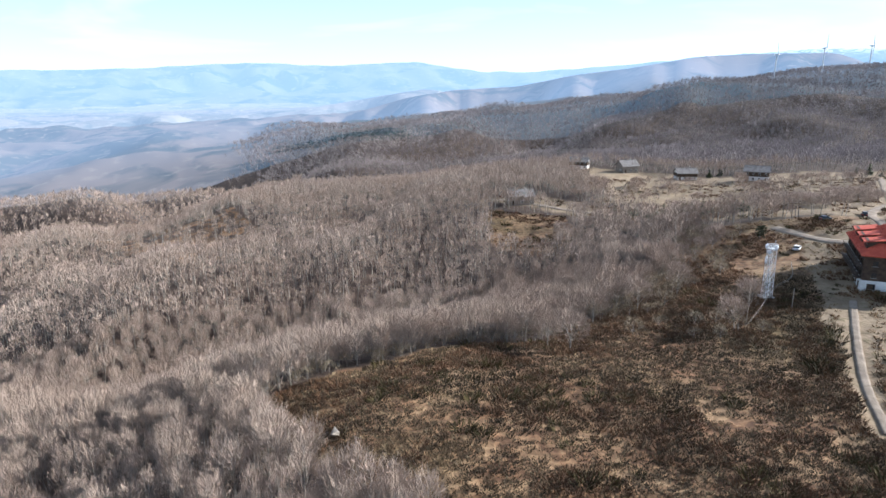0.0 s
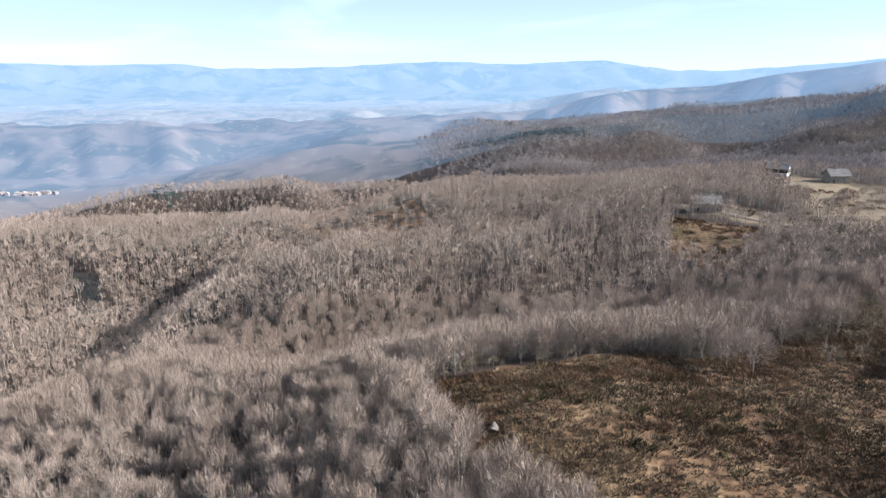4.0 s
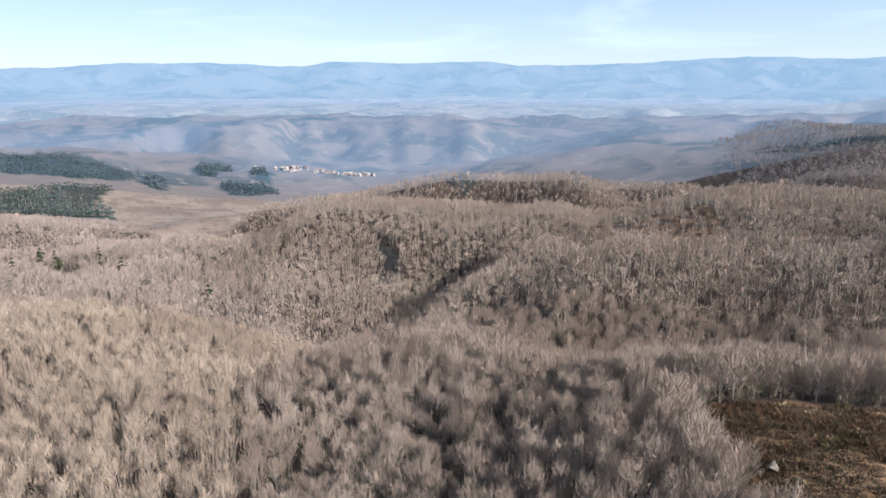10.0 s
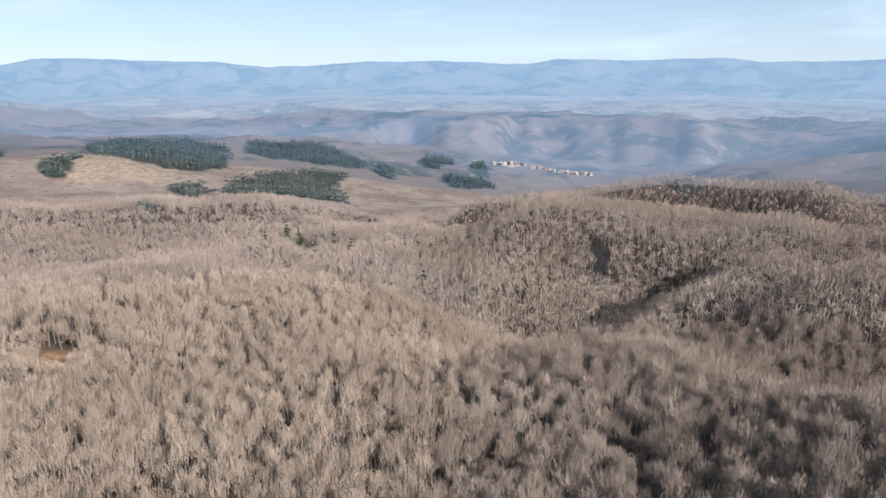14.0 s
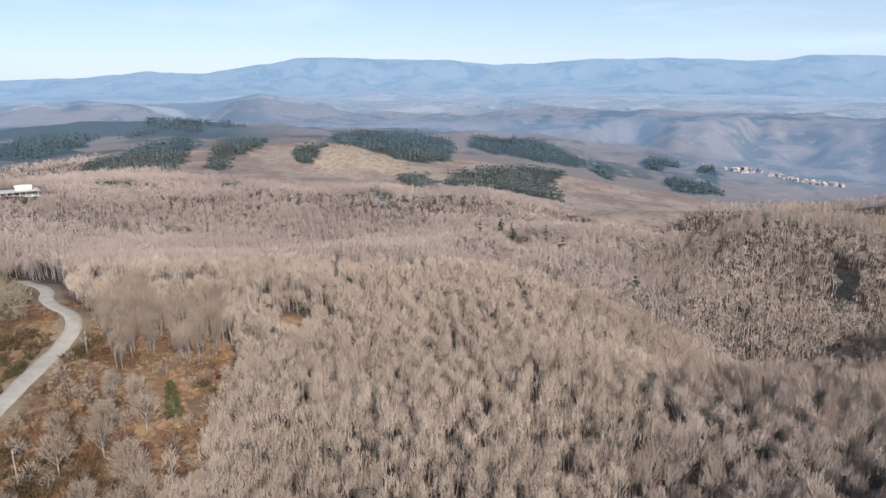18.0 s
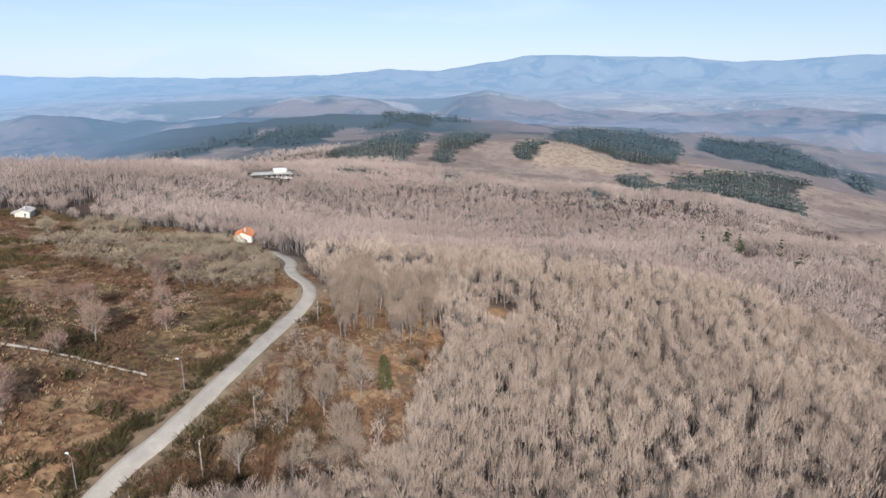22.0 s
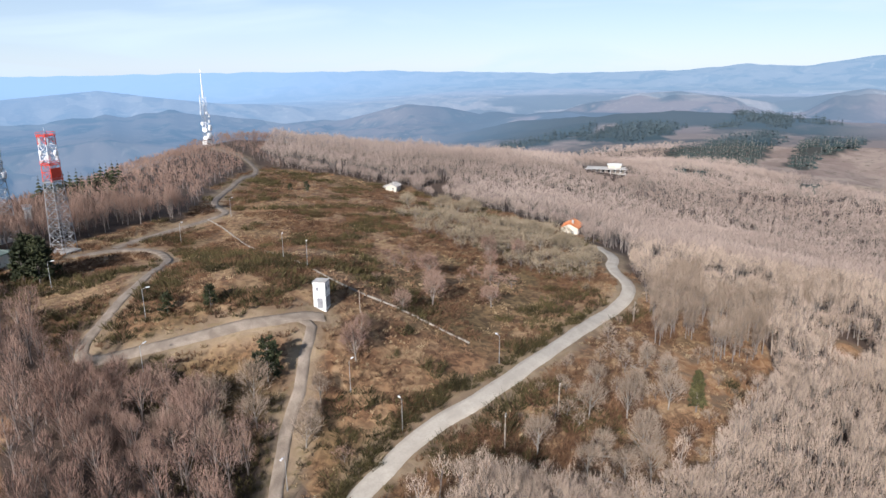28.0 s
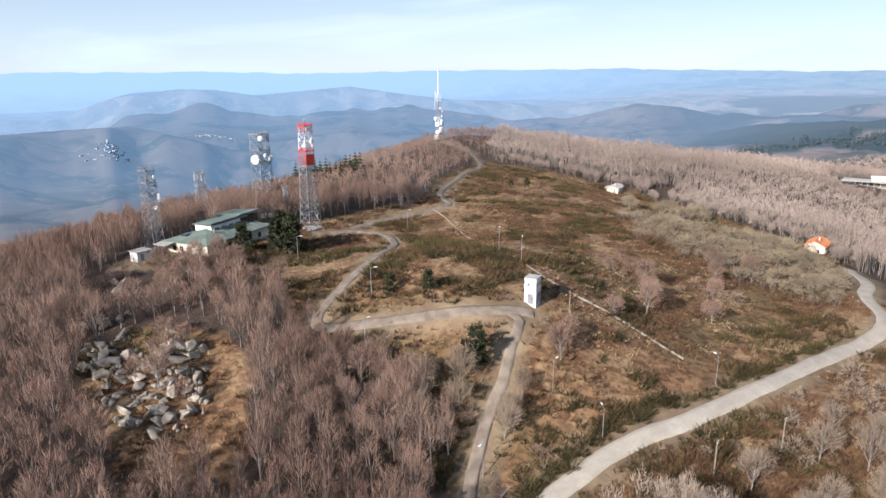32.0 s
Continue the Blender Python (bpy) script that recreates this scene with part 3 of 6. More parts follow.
def mesh_from(name, verts, faces, materials, smooth=False, slots=None):
    """A mesh from arrays: faces all of one size."""
    verts, faces = np.asarray(verts, np.float32), np.asarray(faces, np.int32)
    me = bpy.data.meshes.new(name)
    me.vertices.add(len(verts))
    me.vertices.foreach_set("co", verts.ravel())
    k = faces.shape[1]
    me.loops.add(faces.size)
    me.loops.foreach_set("vertex_index", faces.ravel())
    me.polygons.add(len(faces))
    me.polygons.foreach_set("loop_start", np.arange(0, faces.size, k, dtype=np.int32))
    me.polygons.foreach_set("loop_total", np.full(len(faces), k, np.int32))
    for m in materials:
        me.materials.append(m)
    if slots is not None:
        me.polygons.foreach_set("material_index", np.asarray(slots, np.int32))
    me.update(calc_edges=True)
    if smooth:
        me.polygons.foreach_set("use_smooth", np.ones(len(faces), bool))
    return me


# ---- the ground: one sheet, finer near by ----
BEARINGS = np.radians(np.concatenate([np.arange(-40, 200, 0.45), np.arange(200, 320, 4.0)]))
RINGS = np.concatenate([[0.02, 12, 25, 38, 50], 60 * 1.017 ** np.arange(270)])
RINGS = RINGS[RINGS < 4960]


def sheet(name, radii, material, label, parts=(), turn=None):
    rr, bb = np.meshgrid(radii, BEARINGS if turn is None else turn, indexing="ij")
    x, y = -rr * np.sin(bb), rr * np.cos(bb)
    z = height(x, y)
    way = to_ways(x.ravel(), y.ravel()).reshape(x.shape)
    z = z - 0.16 * (1 - step(-0.3, 0.8, way))
    n, m = x.shape
    i, j = np.meshgrid(np.arange(n - 1), np.arange(m if turn is None else m - 1), indexing="ij")
    j2 = (j + 1) % m
    faces = np.stack([i * m + j, i * m + j2, (i + 1) * m + j2, (i + 1) * m + j], -1).reshape(-1, 4)
    me = mesh_from(name, np.stack([x, y, z], -1).reshape(-1, 3), faces, [material], True)
    if not parts:
        # share of painted haze by distance and bearing; the south also gets a cool tint
        deg = (np.degrees(bb) + 100) % 360 - 100
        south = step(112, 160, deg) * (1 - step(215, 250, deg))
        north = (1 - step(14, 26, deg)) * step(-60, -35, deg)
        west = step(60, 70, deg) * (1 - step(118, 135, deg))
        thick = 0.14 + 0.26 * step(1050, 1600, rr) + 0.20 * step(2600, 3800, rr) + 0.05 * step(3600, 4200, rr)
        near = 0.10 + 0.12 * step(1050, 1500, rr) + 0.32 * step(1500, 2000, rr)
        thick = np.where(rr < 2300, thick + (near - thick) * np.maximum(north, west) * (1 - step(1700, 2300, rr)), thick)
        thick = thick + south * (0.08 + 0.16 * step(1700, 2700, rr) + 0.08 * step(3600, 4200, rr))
        broken = step(-0.1, 0.2, rough(x, y, 260, 3, 63))
        fields = broken * np.where(rr > 2600, 0.45 * (1 - step(3700, 4000, rr)), 0.75 * (1 - step(-205, -165, z)))
        me.attributes.new("fields", "FLOAT", "POINT").data.foreach_set("value", fields.ravel().astype(np.float32))
        southwest = step(96, 104, deg) * (1 - step(128, 138, deg)) * step(1230, 1330, rr) * (1 - step(3000, 3400, rr))
        wooded = 0.9 * southwest * step(-0.3, -0.15, rough(x, y, 280, 4, 61))
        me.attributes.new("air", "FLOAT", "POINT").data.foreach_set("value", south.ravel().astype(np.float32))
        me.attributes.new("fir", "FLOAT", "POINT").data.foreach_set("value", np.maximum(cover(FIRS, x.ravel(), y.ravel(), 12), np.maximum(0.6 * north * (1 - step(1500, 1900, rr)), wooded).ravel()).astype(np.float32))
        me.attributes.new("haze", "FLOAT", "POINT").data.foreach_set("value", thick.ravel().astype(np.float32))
    for key, areas in parts:
        a = me.attributes.new(key, "FLOAT", "POINT")
        value = cover(areas, x.ravel(), y.ravel()).astype(np.float32)
        if key == "meadow":
            value = np.maximum(value, (1 - step(0.3, 3.5, way.ravel() + 1.2 * rough(x.ravel(), y.ravel(), 5, 2, 31))).astype(np.float32) * 0.85)
        a.data.foreach_set("value", value)
    return tagged(new(name, me), label, "ground", kind="structure")


split = int(np.searchsorted(RINGS, 1050))
split2 = int(np.searchsorted(RINGS, 2650))
split3 = int(np.searchsorted(RINGS, 3600))
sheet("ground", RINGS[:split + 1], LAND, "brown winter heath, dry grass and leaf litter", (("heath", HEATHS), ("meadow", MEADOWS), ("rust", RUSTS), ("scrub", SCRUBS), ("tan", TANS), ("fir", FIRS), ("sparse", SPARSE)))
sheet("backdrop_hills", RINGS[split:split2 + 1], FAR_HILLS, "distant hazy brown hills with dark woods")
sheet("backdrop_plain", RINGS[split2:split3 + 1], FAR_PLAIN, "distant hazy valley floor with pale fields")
sheet("backdrop_mountains", RINGS[split3:], FAR_RANGE, "distant mountain range on the horizon with blue haze in its colour")


def ribbon(name, line, width, material, label, category):
    """A made surface with a rounded crown and turned-down edges along a line."""
    t = np.gradient(line, axis=0)
    t /= np.hypot(t[:, 0], t[:, 1])[:, None]
    side = np.stack([t[:, 1], -t[:, 0]], 1)
    mid = height(line[:, 0], line[:, 1])
    mid = np.convolve(np.pad(mid, 3, mode="edge"), np.ones(7) / 7, "valid")
    cross = [(-0.56, -0.3), (-0.5, 0.0), (-0.25, 0.05), (0, 0.07), (0.25, 0.05), (0.5, 0.0), (0.56, -0.3)]
    verts = []
    for k, (p, s, z) in enumerate(zip(line, side, mid)):
        for u, dz in cross:
            w = width * (1 + 0.06 * math.sin(k * 1.7 + u * 9))
            q = p + s * u * w
            verts.append((q[0], q[1], 0.15 * z + 0.85 * float(height(q[0:1], q[1:2])[0]) + dz + 0.08))
    c = len(cross)
    faces = [(k * c + e, k * c + e + 1, k * c + c + e + 1, k * c + c + e) for k in range(len(line) - 1) for e in range(c - 1)]
    return tagged(new(name, mesh_from(name, verts, faces, [material], True)), label, category, kind="structure")


ribbon("road", ROAD_LINE, 3.6, ASPHALT, "pale worn asphalt mountain road", "road")
for key, line in TRACK_LINES.items():
    ribbon("track", line, {"crest": 2.4, "yard": 1.6, "turn": 3.0, "lower": 2.1, "middle": 2.3}.get(key, 2.9), GRAVEL, "pale gravel track across dry grass", "track")

# ---- bare beech woods ----
def tapered(a, b, r0, r1, sides=3, turn=0.0):
    """Vertices and triangles of a tapered stick."""
    a, b = np.array(a, float), np.array(b, float)
    d = (b - a) / (np.linalg.norm(b - a) + 1e-9)
    u = np.cross(d, (0, 0, 1) if abs(d[2]) < 0.9 else (1, 0, 0))
    u /= np.linalg.norm(u)
    v = np.cross(d, u)
    ang = turn + np.arange(sides) * 2 * math.pi / sides
    ring = np.outer(np.cos(ang), u) + np.outer(np.sin(ang), v)
    verts = np.vstack([a + ring * r0, b + ring * r1])
    k = np.arange(sides)
    k2 = (k + 1) % sides
    return verts, np.vstack([np.stack([k, k2, k2 + sides], 1), np.stack([k, k2 + sides, k + sides], 1)])


def gather(pieces):
    verts, faces, base = [], [], 0
    for v, f in pieces:
        verts.append(v)
        faces.append(f + base)
        base += len(v)
    return np.vstack(verts), np.vstack(faces)


def slivers(rng, starts, ways, lengths, widths):
    """Twigs: slender three-cornered blades."""
    n = len(starts)
    side = np.cross(ways, rng.normal(size=(n, 3)))
    side /= np.linalg.norm(side, axis=1)[:, None] + 1e-9
    tips = starts + ways * lengths[:, None]
    verts = np.stack([starts - side * widths[:, None] / 2, starts + side * widths[:, None] / 2, tips], 1).reshape(-1, 3)
    return verts, np.arange(3 * n).reshape(-1, 3)


def bare_tree(seed, tall, spread_r, limbs, twigs, twig_w, sides=4, first=0.3):
    """A leafless tree: (trunk and limbs, twigs), each vertices and triangles; fine twigs fan out to a lumpy dome."""
    rng = np.random.default_rng(seed)
    lean = np.array([rng.normal(0, 0.05), rng.normal(0, 0.05), 0]) * tall
    top = lean + np.array([0, 0, 0.8 * tall])
    wood = [tapered((0, 0, -0.4), top * 0.5, 0.02 * tall, 0.013 * tall, sides), tapered(top * 0.5, top, 0.013 * tall, 0.003 * tall, 3)]
    low = first * tall
    middle = lean * 0.8 + np.array([0, 0, (tall + low) / 2])
    radii = np.array([spread_r * 1.12, spread_r * 1.12, (tall - low) / 2])
    phase = rng.random(3) * 6.283

    def rim(u):
        az = np.arctan2(u[:, 1], u[:, 0])
        lump = 1 + 0.14 * np.sin(2 * az + phase[0]) + 0.12 * np.sin(5 * az + 4 * u[:, 2] + phase[1]) + 0.10 * np.sin(9 * u[:, 2] + phase[2])
        return middle + radii * u * lump[:, None]

    for k in range(limbs):
        s = (k + rng.random()) / limbs
        az = k * 2.4 + rng.normal(0, 0.4)
        u = np.array([[math.cos(az), math.sin(az), 0.1 + 0.75 * s]])
        u /= np.linalg.norm(u)
        wood.append(tapered(top * min(0.95, max(0.12, first * 0.8 + 0.45 * s)), rim(u)[0] * 0.8 + middle * 0.2, 0.007 * tall, 0.002 * tall, 3))
    u = rng.normal(size=(twigs, 3))
    u /= np.linalg.norm(u, axis=1)[:, None]
    u[:, 2] = np.where((u[:, 2] < -0.25) & (rng.random(twigs) < 0.75), -u[:, 2], u[:, 2])
    tips = middle + (rim(u) - middle) * (0.72 + 0.36 * rng.random(twigs))[:, None]
    hub = np.stack([lean[0] * 0.6 + 0 * tips[:, 0], lean[1] * 0.6 + 0 * tips[:, 0], low * 0.7 + 0.45 * np.maximum(tips[:, 2] - low, 0)], 1)
    starts = tips + (hub - tips) * (0.12 + 0.30 * rng.random(twigs))[:, None] + rng.normal(0, 0.025 * tall, (twigs, 3))
    way = tips - starts + rng.normal(0, 0.03 * tall, (twigs, 3)) + (0, 0, 0.02 * tall)
    length = np.linalg.norm(way, axis=1)
    return gather(wood), slivers(rng, starts, way / length[:, None], length, twig_w * (0.6 + 0.8 * rng.random(twigs)))


def scatter(rng, low, high, gap, from_b=-34, to_b=196):
    """Jittered points on a grid, within a ring of distances."""
    n = int(high / gap) + 1
    g = np.arange(-n, n + 1) * gap
    x, y = np.meshgrid(g, g)
    x, y = x.ravel() + rng.uniform(-0.48, 0.48, x.size) * gap, y.ravel() + rng.uniform(-0.48, 0.48, y.size) * gap
    d = np.hypot(x, y)
    b = (np.degrees(np.arctan2(-x, y)) + 100) % 360 - 100
    keep = (d >= low) & (d < high) & (b > from_b) & (b < to_b)
    return x[keep], y[keep]


def plant(name, kinds, x, y, rng, materials, label, category, scale=(0.75, 1.2)):
    """One wide stand of plants: every one placed, turned and sized by itself."""
    z = height(x, y)
    pick = rng.integers(0, len(kinds), len(x))
    all_v, all_f, all_m, base = [], [], [], 0
    for k, layers in enumerate(kinds):
        sel = np.where(pick == k)[0]
        if not len(sel):
            continue
        a, s = rng.random(len(sel)) * 6.283, rng.uniform(*scale, len(sel))
        c, sn = np.cos(a) * s, np.sin(a) * s
        for slot, (v, f) in enumerate(layers):
            px = v[None, :, 0] * c[:, None] - v[None, :, 1] * sn[:, None] + x[sel][:, None]
            py = v[None, :, 0] * sn[:, None] + v[None, :, 1] * c[:, None] + y[sel][:, None]
            pz = v[None, :, 2] * s[:, None] + z[sel][:, None]
            all_v.append(np.stack([px, py, pz], -1).reshape(-1, 3).astype(np.float32))
            all_f.append((f[None] + (base + np.arange(len(sel)) * len(v))[:, None, None]).reshape(-1, 3).astype(np.int32))
            all_m.append(np.full(len(all_f[-1]), slot, np.int32))
            base += len(sel) * len(v)
    me = mesh_from(name, np.vstack(all_v), np.vstack(all_f), materials, False, np.concatenate(all_m))
    return tagged(new(name, me), label, category, kind="stuff")


OPEN = dict(HEATHS, **MEADOWS, **{k + "_rust": v for k, v in RUSTS.items()}, **SCRUBS)
OPEN.update({k: v for k, v in FIRS.items()})
del OPEN["dell"]
OPEN["villa_garden"] = [(-398, -205), (-455, -222), (-462, -255), (-430, -264), (-392, -226)]
OPEN["knoll"] = [(8, -186), (-4, -184), (-27, -176), (-45, -178), (-44, -162), (-25, -152), (2, -158)]
OPEN["gap"] = [(-255, -238), (-270, -234), (-280, -254), (-262, -258)]
OPEN["glade"] = [(-360, 66), (-352, 78), (-385, 92), (-395, 80)]
rng = np.random.default_rng(5)


def bearing_of(x, y):
    return (np.degrees(np.arctan2(-x, y)) + 100) % 360 - 100


def woods(low, high, gap, sort):
    """Where trees of one sort of wood stand: broad crowns to the north, slender poles to the west, russet bushes to the south."""
    x, y = scatter(rng, low, high, gap)
    b = bearing_of(x, y)
    border = np.interp(np.hypot(x, y), (80, 110, 150, 190, 240, 300, 400, 500, 700), (70, 68.5, 66, 61, 63.5, 65, 68.5, 69, 72))
    b = b + (1 - step(100, 120, b)) * rng.normal(0, 0.7, len(x)) + 1.5 * rough(x, y, 50, 3, 43)
    kind = np.where(b < border, 0, np.where(b < 146, 1, 2))
    free = (kind == sort) & ((np.hypot(x, y) < 960) | (b < 24) | (b > 66)) & ~cover(OPEN, x, y, 3.5) & (to_ways(x, y) > 3.0)
    thin = rough(x, y, 45, 3, 41)
    free &= rng.random(len(x)) < 0.97 + 0.12 * thin
    free &= ~inside(x, y, FIRS["dell"])
    free &= ~(cover(SPARSE, x, y) & (rng.random(len(x)) < 0.66))
    return x[free], y[free]


BROAD = [bare_tree(k, 9.5, 1.8, 8, 360, 0.062, first=0.34) for k in range(6)]
EDGE = [bare_tree(80 + k, 8.0, 2.1, 10, 480, 0.07, first=0.06) for k in range(4)]
RUSSET = [bare_tree(70 + k, 10.0, 2.2, 9, 360, 0.07, 3, first=0.14) for k in range(5)]
SLENDER = [bare_tree(10 + k, 10, 1.45, 4, 165, 0.06, 3, first=0.5) for k in range(6)]
BROAD_MIDDLE = [bare_tree(20 + k, 9.5, 1.85, 1, 54, 0.2, 3, first=0.36) for k in range(6)]
RUSSET_MIDDLE = [bare_tree(90 + k, 8, 2.2, 2, 44, 0.26, 3, first=0.15) for k in range(5)]
SLENDER_MIDDLE = [bare_tree(30 + k, 9.5, 1.75, 1, 36, 0.17, 3, first=0.48) for k in range(6)]
FARTHER = [bare_tree(40 + k, 9.5, 2.5, 0, 34, 0.34, 3, first=0.3) for k in range(5)]
HILL = [bare_tree(50 + k, 9.5, 2.3, 0, 22, 0.5, 3, first=0.03) for k in range(5)]
FARTHEST = [bare_tree(60 + k, 10, 3.2, 0, 15, 0.9, 3, first=0.03) for k in range(4)]


def at_rim(x, y, step):
    return sum(cover(OPEN, x + step * math.cos(a), y + step * math.sin(a), 3.5).astype(int) for a in (0, 1.57, 3.14, 4.71)) > 0


bx, by = woods(70, 230, 3.2, 0)
rim = at_rim(bx, by, 7)
plant("beech_wood_rim", EDGE, bx[rim], by[rim], rng, [BARK, TWIG], "bushy leafless beeches along the wood's edge", "wood", scale=(0.8, 1.3))
plant("beech_wood_near", BROAD, bx[~rim], by[~rim], rng, [BARK, TWIG], "leafless grey beech wood with broad rounded crowns", "wood")
px, py = woods(70, 230, 2.35, 1)
rim = at_rim(px, py, 6) & (rng.random(len(px)) < 0.75)
plant("pole_wood_rim", EDGE, px[rim], py[rim], rng, [BARK_GREY, TWIG_SLENDER], "bushy leafless beeches along the heath's edge", "wood", scale=(0.5, 0.95))
plant("pole_wood_near", SLENDER, px[~rim], py[~rim], rng, [BARK_GREY, TWIG_SLENDER], "dense leafless wood of slender pale beech poles", "wood", scale=(0.75, 1.15))
plant("russet_wood_near", RUSSET, *woods(70, 260, 3.6, 2), rng, [BARK_GREY, TWIG_RED], "leafless mauve-brown brushwood on the rocky slope", "wood", scale=(0.65, 1.15))
plant("beech_wood_middle", BROAD_MIDDLE, *woods(230, 480, 3.6, 0), rng, [BARK, TWIG], "leafless grey beech wood over rolling slopes", "wood")
px, py = woods(230, 480, 3.0, 1)
rim = at_rim(px, py, 9) & (rng.random(len(px)) < 0.7)
plant("pole_wood_middle_rim", EDGE, px[rim], py[rim], rng, [BARK_GREY, TWIG_MAUVE], "rounded leafless beeches at the far edge of the heath", "wood", scale=(0.6, 1.0))
plant("pole_wood_middle", SLENDER_MIDDLE, px[~rim], py[~rim], rng, [BARK_GREY, TWIG_MAUVE], "leafless wood of slender beech poles over a broad hill", "wood")
plant("russet_wood_middle", RUSSET_MIDDLE, *woods(260, 520, 4.9, 2), rng, [BARK_GREY, TWIG_RED], "leafless mauve-brown wood on the crest", "wood", scale=(0.65, 0.95))
px, py = woods(480, 900, 5.9, 0)
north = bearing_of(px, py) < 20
plant("beech_wood_farther", HILL, px[~north], py[~north], rng, [BARK_GREY, TWIG], "leafless grey woods on the far slopes", "wood")
plant("blue_grey_wood", HILL, px[north], py[north], rng, [BARK_GREY, TWIG_FAR], "leafless wood behind the chalets, the hill's shade put into blue-grey twigs", "wood")
plant("pole_wood_farther", FARTHER, *woods(480, 800, 4.9, 1), rng, [BARK_GREY, TWIG_MAUVE], "leafless beige woods on the far slopes", "wood")
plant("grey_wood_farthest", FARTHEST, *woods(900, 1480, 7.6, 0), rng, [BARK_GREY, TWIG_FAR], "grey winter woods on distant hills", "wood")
plant("beige_wood_farthest", FARTHEST, *woods(800, 1060, 7.5, 1), rng, [BARK_GREY, TWIG_MAUVE], "beige winter woods on distant hills", "wood")

# ---- firs in far plantations ----


def conifer(seed, tall, wide, tiers, per, taper=0.85):
    """A fir: (trunk, boughs); the boughs are drooping blades in tiers."""
    r = np.random.default_rng(seed)
    trunk = tapered((0, 0, -0.4), (0, 0, tall * 0.95), 0.02 * tall, 0.004 * tall, 4)
    verts, faces = [], []
    for k in range(tiers):
        s = k / (tiers - 1)
        z = tall * (0.10 + 0.86 * s)
        reach = wide * (1 - s) ** taper * (0.75 + 0.5 * r.random()) + 0.05 * wide
        for q in range(per):
            a = 6.283 * (q + r.random() * 0.8) / per + k
            out = reach * (0.4 + 0.85 * r.random() ** 1.3)
            c, sn = math.cos(a), math.sin(a)
            w = 0.5 * out * (0.7 + 0.5 * r.random())
            b = len(verts)
            drop = out * (0.25 + 0.3 * r.random())
            verts += [(0, 0, z + 0.05 * tall), (c * out * 0.7 - sn * w, sn * out * 0.7 + c * w, z - drop * 0.4),
                      (c * out, sn * out, z - drop), (c * out * 0.7 + sn * w, sn * out * 0.7 - c * w, z - drop * 0.4)]
            faces += [(b, b + 1, b + 2), (b, b + 2, b + 3)]
    return trunk, (np.array(verts), np.array(faces))


FAR_FIR = [conifer(k, 12, 5.2, 3, 4) for k in range(4)]
fx, fy = [], []
for key, polygon in FIRS.items():
    if key == "dell" or key.startswith("wood_"):
        continue
    p = np.array(polygon)
    gap = 7.6 if key in ("fir_hill", "fir_ridge", "fir_west", "fir_top", "long", "crown") else 5.6
    gx, gy = np.meshgrid(np.arange(p[:, 0].min(), p[:, 0].max(), gap), np.arange(p[:, 1].min(), p[:, 1].max(), gap))
    gx, gy = gx.ravel() + rng.uniform(-3, 3, gx.size), gy.ravel() + rng.uniform(-3, 3, gy.size)
    ok = inside(gx + 16 * rough(gx, gy, 60, 4, 51), gy + 16 * rough(gx, gy, 60, 4, 52), polygon) & (rough(gx, gy, 45, 3, 53) > -0.5)
    fx.append(gx[ok]), fy.append(gy[ok])
fx, fy = np.concatenate(fx), np.concatenate(fy)
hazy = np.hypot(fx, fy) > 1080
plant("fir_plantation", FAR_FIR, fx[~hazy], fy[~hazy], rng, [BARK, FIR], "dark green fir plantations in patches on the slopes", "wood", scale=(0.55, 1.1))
plant("hazy_fir_plantation", FAR_FIR, fx[hazy], fy[hazy], rng, [FIR_FAR, FIR_FAR], "fir plantations on hills far off, bluish with painted haze", "wood", scale=(0.7, 1.2))

# ---- heath plants ----


def tuft(seed, wide, tall, blades, breadth):
    r = np.random.default_rng(seed)
    a, s = r.random(blades) * 6.283, np.sqrt(r.random(blades)) * wide * 0.5
    p = np.stack([np.cos(a) * s, np.sin(a) * s, -0.05 + 0 * a], 1)
    w = np.stack([np.cos(a) * 0.7, np.sin(a) * 0.7, 0.75 + 0.5 * r.random(blades)], 1) + r.normal(0, 0.25, (blades, 3))
    w /= np.linalg.norm(w, axis=1)[:, None]
    return slivers(r, p, w, tall * (0.7 + 0.6 * r.random(blades)), breadth * (0.6 + 0.8 * r.random(blades)))


def heath_points(gap, seed, level, size=18):
    x, y = scatter(rng, 66, 420, gap)
    b = bearing_of(x, y)
    ok = (cover(HEATHS, x, y, 3) | cover(MEADOWS, x, y) & (rng.random(len(x)) < 0.35)) & (to_ways(x, y) > 0.8) & (rough(x, y, size, 3, seed) > level)
    ok &= (np.hypot(x, y) < 260) | (rng.random(len(x)) < 0.6)
    return x[ok], y[ok]


plant("heather", [[tuft(k, 2.0, 0.9, 40, 0.14)] for k in range(5)], *heath_points(1.9, 61, -0.12, 12), rng, [HEATHER], "dark brown heather clumps over the heath", "heather", scale=(0.5, 1.3))
qx, qy = heath_points(2.5, 62, 0.27, 13)
keep = (bearing_of(qx, qy) > 60) | (rng.random(len(qx)) < 0.25)
plant("broom", [[tuft(10 + k, 2.4, 1.0, 60, 0.15)] for k in range(4)], qx[keep], qy[keep], rng, [BROOM], "dark green broom bushes in patches", "bush", scale=(0.55, 1.8))
plant("dry_grass", [[tuft(20 + k, 1.3, 0.5, 14, 0.22)] for k in range(4)], *heath_points(2.0, 63, -0.02, 10), rng, [STRAW], "straw-coloured dry grass tussocks", "grass", scale=(0.5, 1.2))
